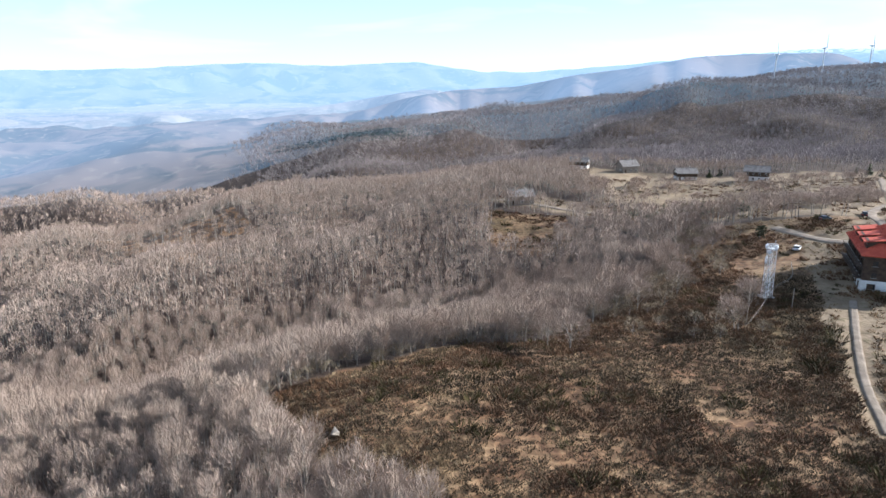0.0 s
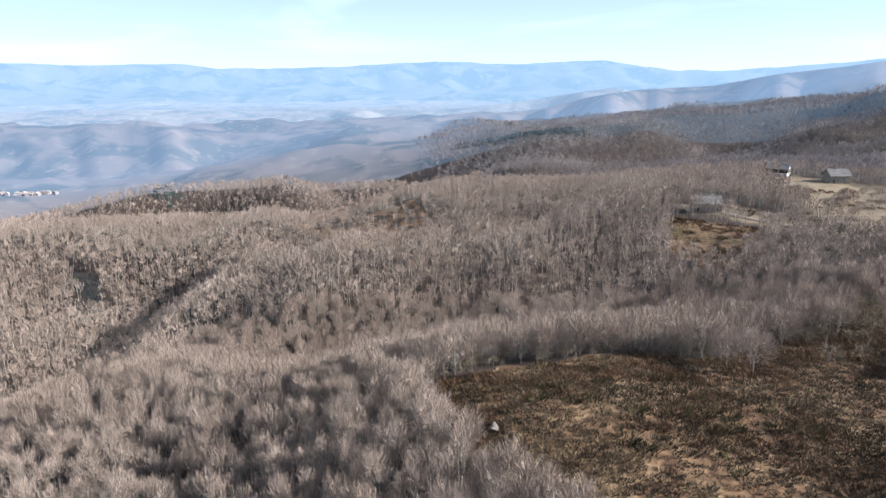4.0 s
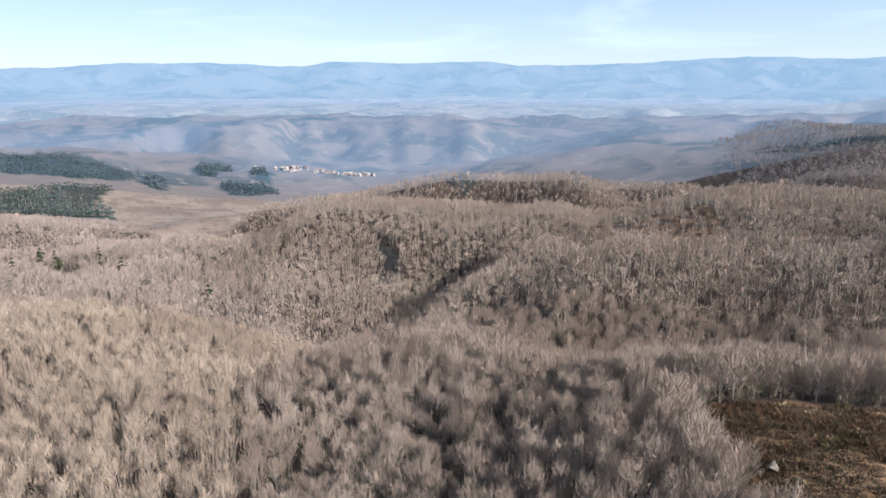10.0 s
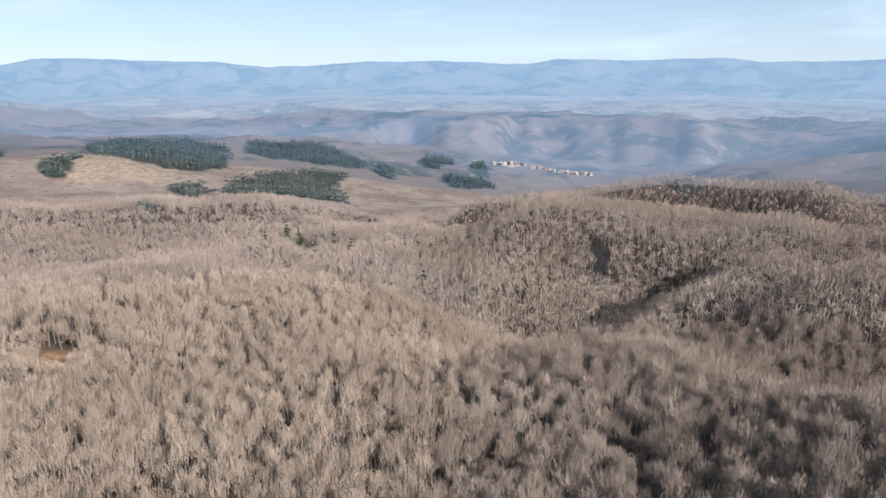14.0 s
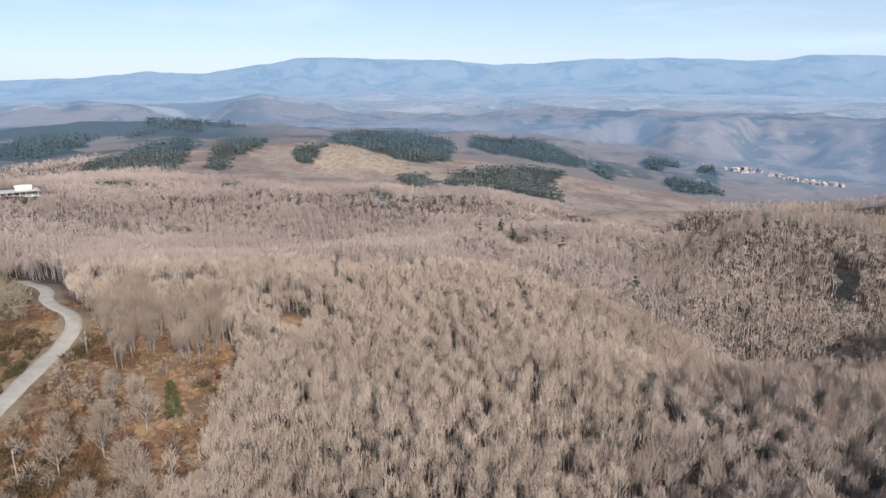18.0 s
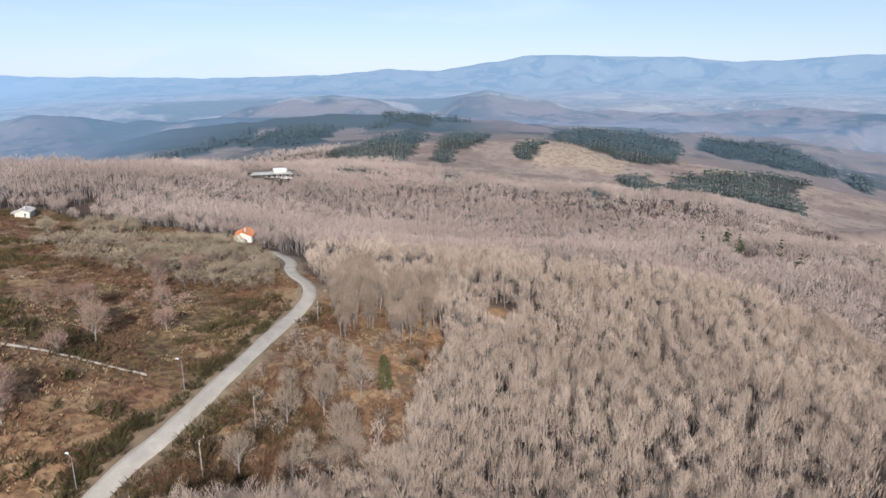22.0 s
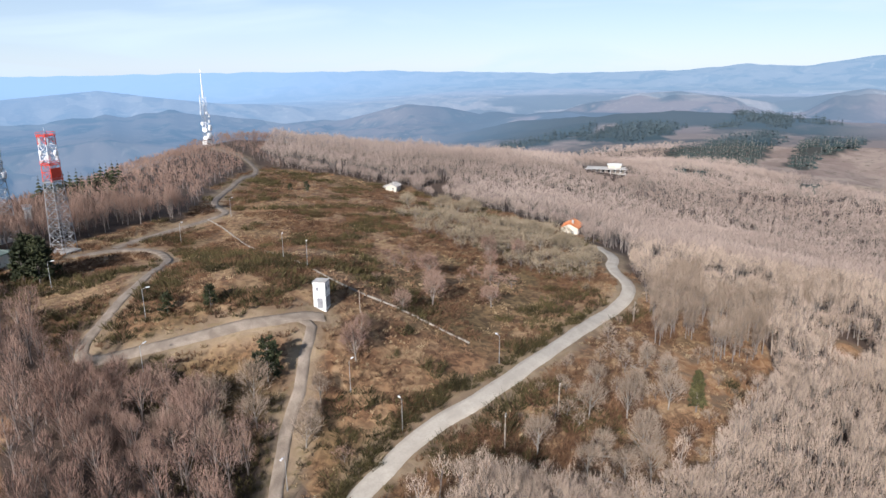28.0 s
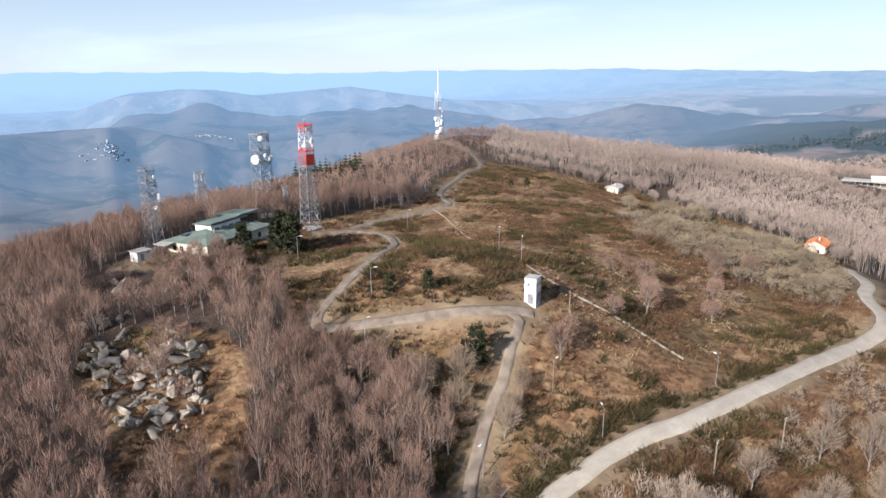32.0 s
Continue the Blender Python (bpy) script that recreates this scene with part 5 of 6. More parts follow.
part("wall", ring_walls(27, 15, 3.6), CREAM, station)
part("roof", hip(27, 15, 3.7, 2.2, 0.7), GREEN_ROOF, station)
clere = part("clerestory", block((16, 6, 2.4), (-2.5, -1.2, 4.2)), WHITE, station, "white clerestory walls")
part("clerestory_roof", slab([(-11, -4.7, 7.0), (6, -4.7, 7.0), (6, 2.4, 7.5), (-11, 2.4, 7.5)], 0.25), GREEN_ROOF, station)
# wall in shadow: its shade is put in with the dark timber colour
part("end_block", block((8, 9, 7.0), (-10.5, -2.5, -0.5), bevel=0.03), TIMBER, station, "tall end block, coloured dark for its shaded wall")
part("end_roof", slab([(-15.2, -7.6, 6.9), (-5.8, -7.6, 6.9), (-5.8, 2.6, 7.9), (-15.2, 2.6, 7.9)], 0.25), GREEN_ROOF, station)
for k in range(9):
    part("roof_seam", rod((-12 + k * 3, 8.1, 3.76), (-12 + k * 2.6 + 1.5, 0.4, 5.86), 0.06, 0.06, 4), GREEN_ROOF, station)
for k in range(5):
    add_window(station, -8.5 + k * 3.0, 1.85, 4.9, 1.9, 0.9, "y")
for k in range(3):
    add_window(station, 13.55, -4.5 + k * 2.6, 1.0, 1.1, 1.4, "x", TIMBER)
for k in range(5):
    add_window(station, -8 + k * 4.2, 7.58, 1.0, 1.2, 1.3, "y", TIMBER)
add_door(station, 10.5, 7.55, 0.0, 1.2, 2.2, "y", STEEL)
add_door(station, 13.55, 4.6, 0.0, 1.1, 2.1, "x", TIMBER)
part("canopy", slab([(13.5, -9, 3.4), (17, -9, 3.2), (17, -4, 3.2), (13.5, -4, 3.4)], 0.2), CONCRETE, station, "flat pale canopy")
part("skylight", block((3.2, 2.2, 0.5), (9.5, -3.2, 4.6), bevel=0.05), GLASS, station)
part("vent", rod((6, 3.4, 5.0), (6, 3.4, 6.3), 0.25, 0.25, 8), STEEL, station)
part("forecourt", block((30, 3.2, 2.4), (0, 9.8, -2.4)), CONCRETE, station, "concrete kerb terrace")

# a made-up hut in place of a small white drum-shaped tank
hut = thing("equipment_hut", -10.5, -192, 30, "small white flat-roofed hut on gravel, standing in for a white tank", "hut")
part("wall", ring_walls(4.2, 3.2, 2.6), WHITE, hut)
part("roof", slab([(-2.4, -1.9, 2.85), (2.4, -1.9, 2.85), (2.4, 1.9, 2.75), (-2.4, 1.9, 2.75)], 0.25), CONCRETE, hut)
add_door(hut, 0.6, 1.62, 0, 1.0, 2.0, "y", STEEL)
part("grille", block((0.8, 0.05, 0.5), (-1.2, 1.62, 1.8)), STEEL, hut)

cabin = thing("transformer_tower", -80.8, -108.8, 32, "narrow white transformer tower with grey steel doors below", "building")
part("wall", block((2.7, 2.7, 6.4), (0, 0, -0.8), bevel=0.03), WHITE, cabin)
part("roof", block((2.9, 2.9, 0.2), (0, 0, 5.6), bevel=0.03), CONCRETE, cabin)
part("cornice", block((2.8, 2.8, 0.16), (0, 0, 2.75), bevel=0.03), CONCRETE, cabin)
add_door(cabin, 0.0, 1.38, 0.0, 2.1, 2.4, "y", DARK_STEEL)
add_door(cabin, 1.38, 0.1, 0.0, 1.2, 2.2, "x", DARK_STEEL)
for px in (-0.7, 0.7):
    part("louvre", block((0.6, 0.06, 0.8), (px, 1.37, 3.9)), DARK_STEEL, cabin)
part("louvre", block((0.06, 0.6, 0.8), (1.37, -0.4, 3.8)), DARK_STEEL, cabin)
for k in range(3):
    part("insulator", rod((-0.8 + 0.8 * k, -1.3, 5.0), (-0.8 + 0.8 * k, -1.8, 5.2), 0.08, 0.05), DARK_STEEL, cabin)

# ---- houses by the road ----
gable_house(-238, -143.5, 20, 8.6, 6.8, 3.4, 1.7, CREAM, ORANGE_TILE, "cream house with bright orange tiled gable roof", "houses by the road", STONE, 3)
whouse = gable_house(-245, -260, 30, 8.5, 6, 2.5, 1.1, CREAM, CONCRETE, "small white bungalow with pale roof at the wood's edge", "houses by the road", None, 3)
part("porch_roof", slab([(-4.2, -5.4, 2.2), (2, -5.4, 2.2), (2, -3.0, 2.5), (-4.2, -3.0, 2.5)], 0.15), CONCRETE, whouse)
for px in (-4.0, -1.2, 1.7):
    part("porch_post", rod((px, -5.2, -0.4), (px, -5.2, 2.15), 0.1), WHITE, whouse)
villa = thing("villa", -441, -239, -61.5, "long white flat-roofed villa with open terrace in the woods", "house", "houses by the road")
part("wall", ring_walls(26, 8, 3.2, foot=-3), STONE, villa)
part("roof", block((28, 9.6, 0.4), (0, 0, 3.2), bevel=0.03), CONCRETE, villa)
part("upper_wall", block((9, 6.5, 2.4), (-6, 0, 3.6)), CREAM, villa)
upper_roof = part("upper_roof", hip(9, 6.5, 6.0, 0.8, 0.6), WHITE, villa)
upper_roof.location.x = -6
part("terrace", block((30, 3.5, 0.4), (0, 6.5, -0.3), bevel=0.03), CONCRETE, villa)
for k in range(9):
    part("column", rod((-13.5 + k * 3.4, 7.9, -3.4), (-13.5 + k * 3.4, 7.9, 3.2), 0.16), WHITE, villa)
part("terrace_roof", block((30, 4.2, 0.25), (0, 6.4, 3.2), bevel=0.03), CONCRETE, villa)
for k in range(6):
    add_window(villa, -10.5 + k * 4.2, 4.05, 0.8, 1.8, 1.6, "y")

# ---- lamps, poles and the boundary wall ----


def street_lamp(x, y, turn):
    lamp = thing("street_lamp", x, y, turn, "slender grey street lamp with a pale flat head", "street lamp", "street lamps")
    part("base", rod((0, 0, -0.3), (0, 0, 0.5), 0.13, 0.12, 8), STEEL, lamp)
    part("pole", rod((0, 0, 0.5), (0, 0, 6.4), 0.075, 0.05, 8), STEEL, lamp)
    part("arm", rod((0, 0, 6.35), (0.9, 0, 6.6), 0.04, 0.035), STEEL, lamp)
    head = part("head", block((0.75, 0.32, 0.16), (1.15, 0, 6.52), bevel=0.04), WHITE_STEEL, lamp, "pale flat lamp head")
    part("lens", block((0.5, 0.22, 0.03), (1.15, 0, 6.49)), GLASS, head)
    return lamp


first = street_lamp(-75.5, -79.5, 250)
for x, y, a in ((-73, -91, 200), (-45, -116, 200), (-106, -80.5, 255), (-52, -129, 160), (-48, -171, 150), (-91.7, -138.4, 230), (-90.7, -127, 230), (-53, -84, 30), (-93, -196, 200), (-120, -212, 200)):
    copy_thing(first, pose(x, y, ground_at(x, y), 0, 0, a))


def wooden_pole(x, y, tall, arms):
    p = thing("utility_pole", x, y, 30, "weathered wooden pole with a short crossarm" if arms else "bare weathered wooden pole", "pole", "poles")
    part("pole", rod((0, 0, -0.5), (0.1, 0, tall), 0.14, 0.09, 8), POLE_WOOD, p)
    if arms:
        part("crossarm", block((1.3, 0.1, 0.1), (0.1, 0.1, tall - 0.5)), POLE_WOOD, p)
        for s in (-0.5, 0.5):
            part("insulator", rod((s, 0.1, tall - 0.4), (s, 0.1, tall - 0.2), 0.05), WHITE, p)
    part("cap", rod((0.1, 0, tall), (0.1, 0, tall + 0.05), 0.1, 0.06, 8), DARK_STEEL, p)


for x, y, h, arms in ((-101, -62, 6, True), (-45, -99, 7, False), (-85, -63, 7, True), (-37, -116, 5, False), (-88, -105, 5, False), (-152, -72, 6, True), (50, 154, 6, False), (63, 163, 5, False)):
    wooden_pole(x, y, h, arms)

wall = thing("boundary_wall", -95, -140, 0, "low pale stone boundary wall crossing the heath", "wall")
WALL = along([(-112, -214), (-109.8, -197.4), (-102, -170), (-95.7, -147), (-91.2, -128), (-91, -117), (-94.4, -110.2), (-99.5, -105.5), (-103.2, -100.5), (-105.3, -95.2), (-106.6, -89.5)], 3.2)
for a, b in zip(WALL[:-1], WALL[1:]):
    mid, way = (a + b) / 2, b - a
    z0, z1 = ground_at(*a), ground_at(*b)
    low = min(z0, z1)
    base_z = ground_at(-95, -140)
    bm = bmesh.new()
    bmesh.ops.create_cube(bm, size=1, matrix=pose(mid[0] + 95, mid[1] + 140, (z0 + z1) / 2 + 0.08 - base_z, 0, 0, math.degrees(math.atan2(way[1], way[0])))
                          @ Matrix.Rotation(-math.atan2(z1 - z0, np.hypot(*way)), 4, "Y") @ Matrix.Diagonal((np.hypot(*way) + 0.05, 0.34, 0.6 + 0.14 * math.sin(mid[0] * 3), 1)))
    bmesh.ops.bevel(bm, geom=bm.edges, offset=0.05, segments=1, affect="EDGES")
    part("wall_stretch", bm, STONE, wall)

# ---- rocks ----


def boulder_mesh(seed):
    """An angular block: the hull of a few corners, roughly a broken slab."""
    r = np.random.default_rng(seed)
    bm = bmesh.new()
    for p in r.uniform(-1, 1, (17, 3)) * (1.25, 0.9, 0.75):
        bm.verts.new(Vector(p) * (0.8 + 0.3 * r.random()))
    hull = bmesh.ops.convex_hull(bm, input=bm.verts)
    bmesh.ops.delete(bm, geom=[v for v in set(hull["geom_interior"] + hull["geom_unused"]) if isinstance(v, bmesh.types.BMVert)], context="VERTS")
    bmesh.ops.bevel(bm, geom=bm.edges, offset=0.02, segments=1, affect="EDGES")
    me = bpy.data.meshes.new("boulder")
    bm.to_mesh(me)
    bm.free()
    me.materials.append(ROCK)
    return me


ROCKS = [boulder_mesh(k) for k in range(7)]
rr = random.Random(3)


def boulder(x, y, size, label, group):
    ob = new("boulder", rr.choice(ROCKS))
    ob.matrix_basis = pose(x, y, ground_at(x, y) + size * 0.3, rr.uniform(-40, 40), rr.uniform(-40, 40), rr.uniform(0, 360)) @ Matrix.Diagonal((size * rr.uniform(0.8, 1.3), size * rr.uniform(0.7, 1.1), size * rr.uniform(0.7, 1.2), 1))
    return tagged(ob, label, "rock", group)


OUTCROP = [(4, -165), (-6, -158), (-15, -143), (-18, -130), (-14, -116), (-6, -112), (2, -122), (6, -142)]
for k in range(430):
    px, py = rr.uniform(-18, 6), rr.uniform(-165, -112)
    if inside(np.array([px]), np.array([py]), OUTCROP)[0] and rough(np.array([px]), np.array([py]), 7, 2, 55)[0] > -0.25:
        boulder(px, py, rr.choice((0.5, 0.6, 0.8, 0.9, 1.1, 1.4)) * rr.uniform(0.8, 1.2), "grey angular boulder on the rocky outcrop", "outcrop boulders")
for x, y, s in ((-15, -137, 2.3), (-12.5, -138.5, 2.6), (-9.5, -136, 2.1), (-14.5, -133.5, 2.0), (-6.5, -134, 1.8), (-16.5, -134.5, 1.9), (-11, -133, 2.2), (-8, -130.5, 1.7), (-12, -129, 1.8), (-4, -131, 1.6), (-14, -126, 1.5), (-9, -124, 1.4), (-6, -120, 1.5), (-11.5, -118, 1.5), (0.5, -139, 1.8), (1.5, -142, 1.6), (2, -147, 1.7), (3, -163, 2.2), (1.5, -160, 1.6), (-4, -173, 1.9), (-3, -177, 1.6), (-14, -165, 1.5)):
    boulder(x, y, s, "large grey slab of rock breaking out of the slope", "outcrop boulders")
boulder(-32, 96.5, 1.3, "white rock lying in the heath", "field rocks")
for x, y, s in ((-36, 97, 0.6), (-38, 95, 0.5), (-41, 99, 0.4)):
    boulder(x, y, s, "small pale rock in dark heather", "field rocks")

# ---- the hotel ----
hotel = thing("hotel", 93.7, 182.4, 74.4, "large dark timber hotel with white base and steep red tiled roofs", "building", z=ground_at(82, 173))
W, D = 26, 17
part("wall", ring_walls(W, D, 9.4, 0.4, -2.5), TIMBER, hotel)
part("base_wall", block((W + 0.3, D + 0.3, 5.0), (0, 0, -2.2)), WHITE, hotel, "white rendered ground floor")
part("roof", hip(W, D, 9.3, 5.6, 0.8), RED_TILE, hotel)
for s in (-1, 1):
    for k in range(24):
        px = -W / 2 - 0.2 + k * (W + 0.4) / 23
        reach = min(1.0, (W / 2 + 0.8 - abs(px)) / (D / 2 + 0.8))
        part("tile_row", rod((px, s * (D / 2 + 0.8), 9.34), (px, s * (D / 2 + 0.8) * (1 - reach), 9.34 + 5.6 * reach), 0.07, 0.07, 4), RED_TILE, hotel)
part("ridge", rod((-4.5, 0, 14.95), (4.5, 0, 14.95), 0.2), RED_TILE, hotel)
for s in (-1, 1):
    for k in range(3):
        px = -7.5 + k * 7.5
        dormer = new("dormer")
        dormer.parent = hotel
        dormer.matrix_basis = pose(px, s * 5.6, 10.0)
        part("dormer_wall", block((4.2, 4.4, 2.2), (0, 0, 0)), TIMBER, dormer)
        part("dormer_roof", slab([(-2.6, -2.8 * s, 2.9), (2.6, -2.8 * s, 2.9), (2.6, 2.9 * s, 2.0), (-2.6, 2.9 * s, 2.0)], 0.2), RED_TILE, dormer)
        part("dormer_pane", block((2.8, 0.1, 1.2), (0, s * 2.22, 0.6)), GLASS, dormer)
for px, py in ((-5, 1), (-2, -1.2), (2, 1.2), (5, -1), (-8, 0.3)):
    ch = part("chimney", block((0.9, 0.9, 2.0), (px, py, 13.9), bevel=0.04), CONCRETE, hotel)
    part("cap", block((1.2, 1.2, 0.15), (px, py, 15.9)), DARK_STEEL, ch)
for f in range(3):
    for k in range(7):
        add_window(hotel, -10.8 + k * 3.6, D / 2 + 0.2, 0.6 + f * 3.0, 1.2, 1.3, "y", TIMBER)
    for k in range(4):
        add_window(hotel, -W / 2 - 0.2, -6 + k * 4, 0.6 + f * 3.0, 1.2, 1.3, "-x", TIMBER)
for f in (1, 2):
    part("balcony", block((W, 1.3, 0.2), (0, D / 2 + 0.8, 0.2 + f * 3.0)), TIMBER, hotel)
    part("balcony_rail", bars([((-W / 2, D / 2 + 1.4, 1.2 + f * 3.0), (W / 2, D / 2 + 1.4, 1.2 + f * 3.0))] + [((-W / 2 + k * 1.5, D / 2 + 1.4, 0.3 + f * 3.0), (-W / 2 + k * 1.5, D / 2 + 1.4, 1.2 + f * 3.0)) for k in range(18)], 0.05), TIMBER, hotel)
add_door(hotel, -W / 2 - 0.2, 6.5, -0.2, 1.4, 2.2, "-x", TIMBER)
enddormer = part("end_dormer", block((3.0, 5.0, 2.4), (-8.5, 0, 10.6)), TIMBER, hotel)
part("end_dormer_roof", slab([(-11, -3.2, 12.6), (-11, 3.2, 12.6), (-5, 3.2, 13.8), (-5, -3.2, 13.8)], 0.2), RED_TILE, enddormer)
part("end_dormer_pane", block((0.1, 3.4, 1.2), (-10.02, 0, 11.0)), GLASS, enddormer)

ltower = lattice_tower("lattice_tower", 60, 172, 15, 13.8, 1.9, 1.6, 9, [(0, WHITE_STEEL)], "white lattice radio tower with dishes, beside the hotel", 0.06)
add_platform(ltower, 12.9, 1.9, WHITE_STEEL)
for z, a, r in ((13.4, 60, 0.6), (13.6, 190, 0.55), (12.2, 120, 0.5), (10.4, 90, 0.45), (12.8, 300, 0.55), (9.6, 80, 0.4)):
    add_dish(ltower, (-1.1 * math.sin(radians(a)), 1.1 * math.cos(radians(a)), z), r, a)
part("whip", rod((0.7, 0, 13.5), (0.7, 0, 15.4), 0.06, 0.03), WHITE_STEEL, ltower)

# ---- chalets ----
gable_house(-7.5, 342, 15, 13, 9, 4.2, 2.8, STONE, GREY_ROOF, "stone farmhouse with grey slate roof at the wood's edge", "chalets", None, 3, storeys=1)
gable_house(30, 464, -15, 12, 9, 5.0, 2.6, WHITE, GREY_ROOF, "white chalet with timber upper floor and grey roof", "chalets", STONE, 4, storeys=2, upper=TIMBER)
gable_house(61, 456, 25, 12, 9, 4.4, 3.2, STONE, GREY_ROOF, "grey chalet half hidden by bare trees", "chalets", None, 3)
gable_house(94, 434, 5, 12, 9, 4.4, 2.6, WHITE, GREY_ROOF, "long chalet in the shade with grey roof", "chalets", STONE, 4, upper=TIMBER)
gable_house(129, 409, -20, 13, 10, 5.6, 2.8, WHITE, GREY_ROOF, "large white chalet with dark timber balcony storey", "chalets", STONE, 4, storeys=2, upper=TIMBER)


def car(x, y, turn, paint, label):
    c = thing("car", x, y, turn, label, "car", "parked cars")
    bm = block((4.2, 1.72, 0.62), (0, 0, 0.35), bevel=0.14)
    part("body", bm, paint, c)
    bm = bmesh.new()
    lo, hi = [(-1.7, -0.8), (1.0, -0.8), (1.0, 0.8), (-1.7, 0.8)], [(-1.3, -0.66), (0.4, -0.66), (0.4, 0.66), (-1.3, 0.66)]
    a, b = [bm.verts.new((p[0], p[1], 0.95)) for p in lo], [bm.verts.new((p[0], p[1], 1.5)) for p in hi]
    bm.faces.new(b)
    for k in range(4):
        bm.faces.new((a[k], a[(k + 1) % 4], b[(k + 1) % 4], b[k]))
    part("windows", bm, GLASS, c)
    part("roof", block((1.75, 1.36, 0.08), (-0.45, 0, 1.48), bevel=0.03), paint, c)
    for px in (-1.3, 1.3):
        for s in (-1, 1):
            w = part("wheel", rod((px, s * 0.68, 0.33), (px, s * 0.9, 0.33), 0.33, 0.33, 14), RUBBER, c)
            part("rim", rod((px, s * 0.88, 0.33), (px, s * 0.915, 0.33), 0.19, 0.19, 10), STEEL, w)
    for s in (-0.6, 0.6):
        part("headlight", block((0.08, 0.34, 0.16), (2.08, s, 0.66)), WHITE_STEEL, c)
        part("tail_light", block((0.08, 0.3, 0.16), (-2.08, s, 0.68)), RED_STEEL, c)


car(98, 236, 20, DARK_PAINT, "dark car parked on the bare earth lot")
car(80, 209, 60, WHITE_STEEL, "white car parked on the grass by the track")
car(112, 240, 70, DARK_PAINT, "dark car parked beside the gravel lot")

# ---- fence and hose line below the tower ----
fence = thing("fence", 52, 158, 0, "leaning pale wooden fence across the shaded yard", "fence")
base_z = ground_at(52, 158)
FENCE = along([(50, 153), (56, 163), (63, 176), (70, 184), (74, 196)], 2.4)
for k, p in enumerate(FENCE):
    z = ground_at(*p) - base_z
    part("post", rod((p[0] - 52, p[1] - 158, z - 0.3), (p[0] - 52 + 0.1, p[1] - 158, z + 1.1), 0.07), POLE_WOOD, fence)
    if k:
        for h in (0.5, 0.95):
            part("rail", rod(last + Vector((0, 0, h)), (p[0] - 52, p[1] - 158, z + h), 0.045), POLE_WOOD, fence)
    last = Vector((p[0] - 52, p[1] - 158, z))

# ---- wind turbines on the ridge ----


def turbine(x, y, turn, spin):
    t = thing("wind_turbine", x, y, turn, "white wind turbine on the far bare ridge", "wind turbine", "wind turbines", lift=-9)
    part("tower", rod((0, 0, -2), (0, 0, 47), 1.5, 0.9, 12), WHITE_STEEL, t)
    part("nacelle", block((2.2, 6.0, 2.2), (0, 1.0, 46.6), bevel=0.3), WHITE_STEEL, t)
    hub = part("hub", rod((0, -2.2, 47.7), (0, -3.8, 47.7), 1.0, 0.4, 10), WHITE_STEEL, t)
    for k in range(3):
        a = radians(spin + 120 * k)
        tip = (22 * math.sin(a), -3.0, 47.7 + 22 * math.cos(a))
        part("blade", rod((0.8 * math.sin(a), -3.0, 47.7 + 0.8 * math.cos(a)), tip, 0.75, 0.15, 5), WHITE_STEEL, hub)


for b, d, turn, spin in ((-17.9, 1330, 60, 88), (-21.0, 1330, 60, 2), (-23.9, 1400, 60, 80)):
    turbine(*at(b, d), turn, spin)

# ---- villages far off ----


def village_house(w, d, h, wall_m, roof_m, label, group):
    v = new("village_house")
    rise = 2.4 if wall_m is HAZY_WALL else 0.9
    part("wall", gable_walls(w, d, h, rise - 0.4), wall_m, v)
    for s in (-1, 1):
        part("roof_slope", slab([(-w / 2 - 0.4, s * (d / 2 + 0.4), h), (w / 2 + 0.4, s * (d / 2 + 0.4), h), (w / 2 + 0.4, 0, h + rise), (-w / 2 - 0.4, 0, h + rise)], 0.2), roof_m, v)
    return tagged(v, label, "house", group)


def village(spots, group, sizes):
    kinds = [village_house(w, d, h, wm, rm, label, group) for w, d, h, wm, rm, label in sizes]
    used = set()
    for x, y, a in spots:
        k = rr.randrange(len(kinds))
        m = pose(x, y, ground_at(x, y), 0, 0, a)
        if k not in used:
            kinds[k].matrix_basis = m
            used.add(k)
        else:
            copy_thing(kinds[k], m)


SIZES = [(7, 5.5, 3.4, HAZY_WALL, HAZY_ROOF, "cream village house with tiled roof"), (9, 5.5, 3.8, HAZY_WALL, HAZY_ROOF, "pale village house with tiled roof"), (6, 5.5, 4.6, HAZY_WALL, CONCRETE, "tall pale village house with light roof")]
village([(-1245 + rr.gauss(0, 16), 700 + rr.gauss(0, 20), rr.uniform(0, 180)) for _ in range(24)] +
        [(-1210 + 95 * s + rr.gauss(0, 7), 745 + 60 * s + rr.gauss(0, 14), rr.uniform(0, 180)) for s in [k / 37 for k in range(38)]], "hill village", SIZES)
# kept low so that no dark walls show from the camera
VALLEY = [(5.5, 4.5, 1.7, HAZY_VALLEY_WALL, HAZY_VALLEY_WALL, "tiny house in the valley village, pale with painted haze"), (8, 5, 1.8, HAZY_VALLEY_WALL, HAZY_VALLEY_WALL, "long house in the valley village, pale with painted haze")]
village([(-62 + rr.gauss(0, 22), -1735 + rr.gauss(0, 26), rr.uniform(0, 180)) for _ in range(48)] +
        [(-320 + rr.gauss(0, 34), -1975 + rr.gauss(0, 16), rr.uniform(0, 180)) for _ in range(48)], "valley villages", VALLEY)

# ---- single trees ----


def layer_part(name, data, material, parent, label=""):
    ob = new(name, mesh_from(name, data[0], data[1], [material]))
    ob.parent = parent
    tagged(ob, label, kind="stuff" if name in ("crown", "foliage") else "")
    return ob


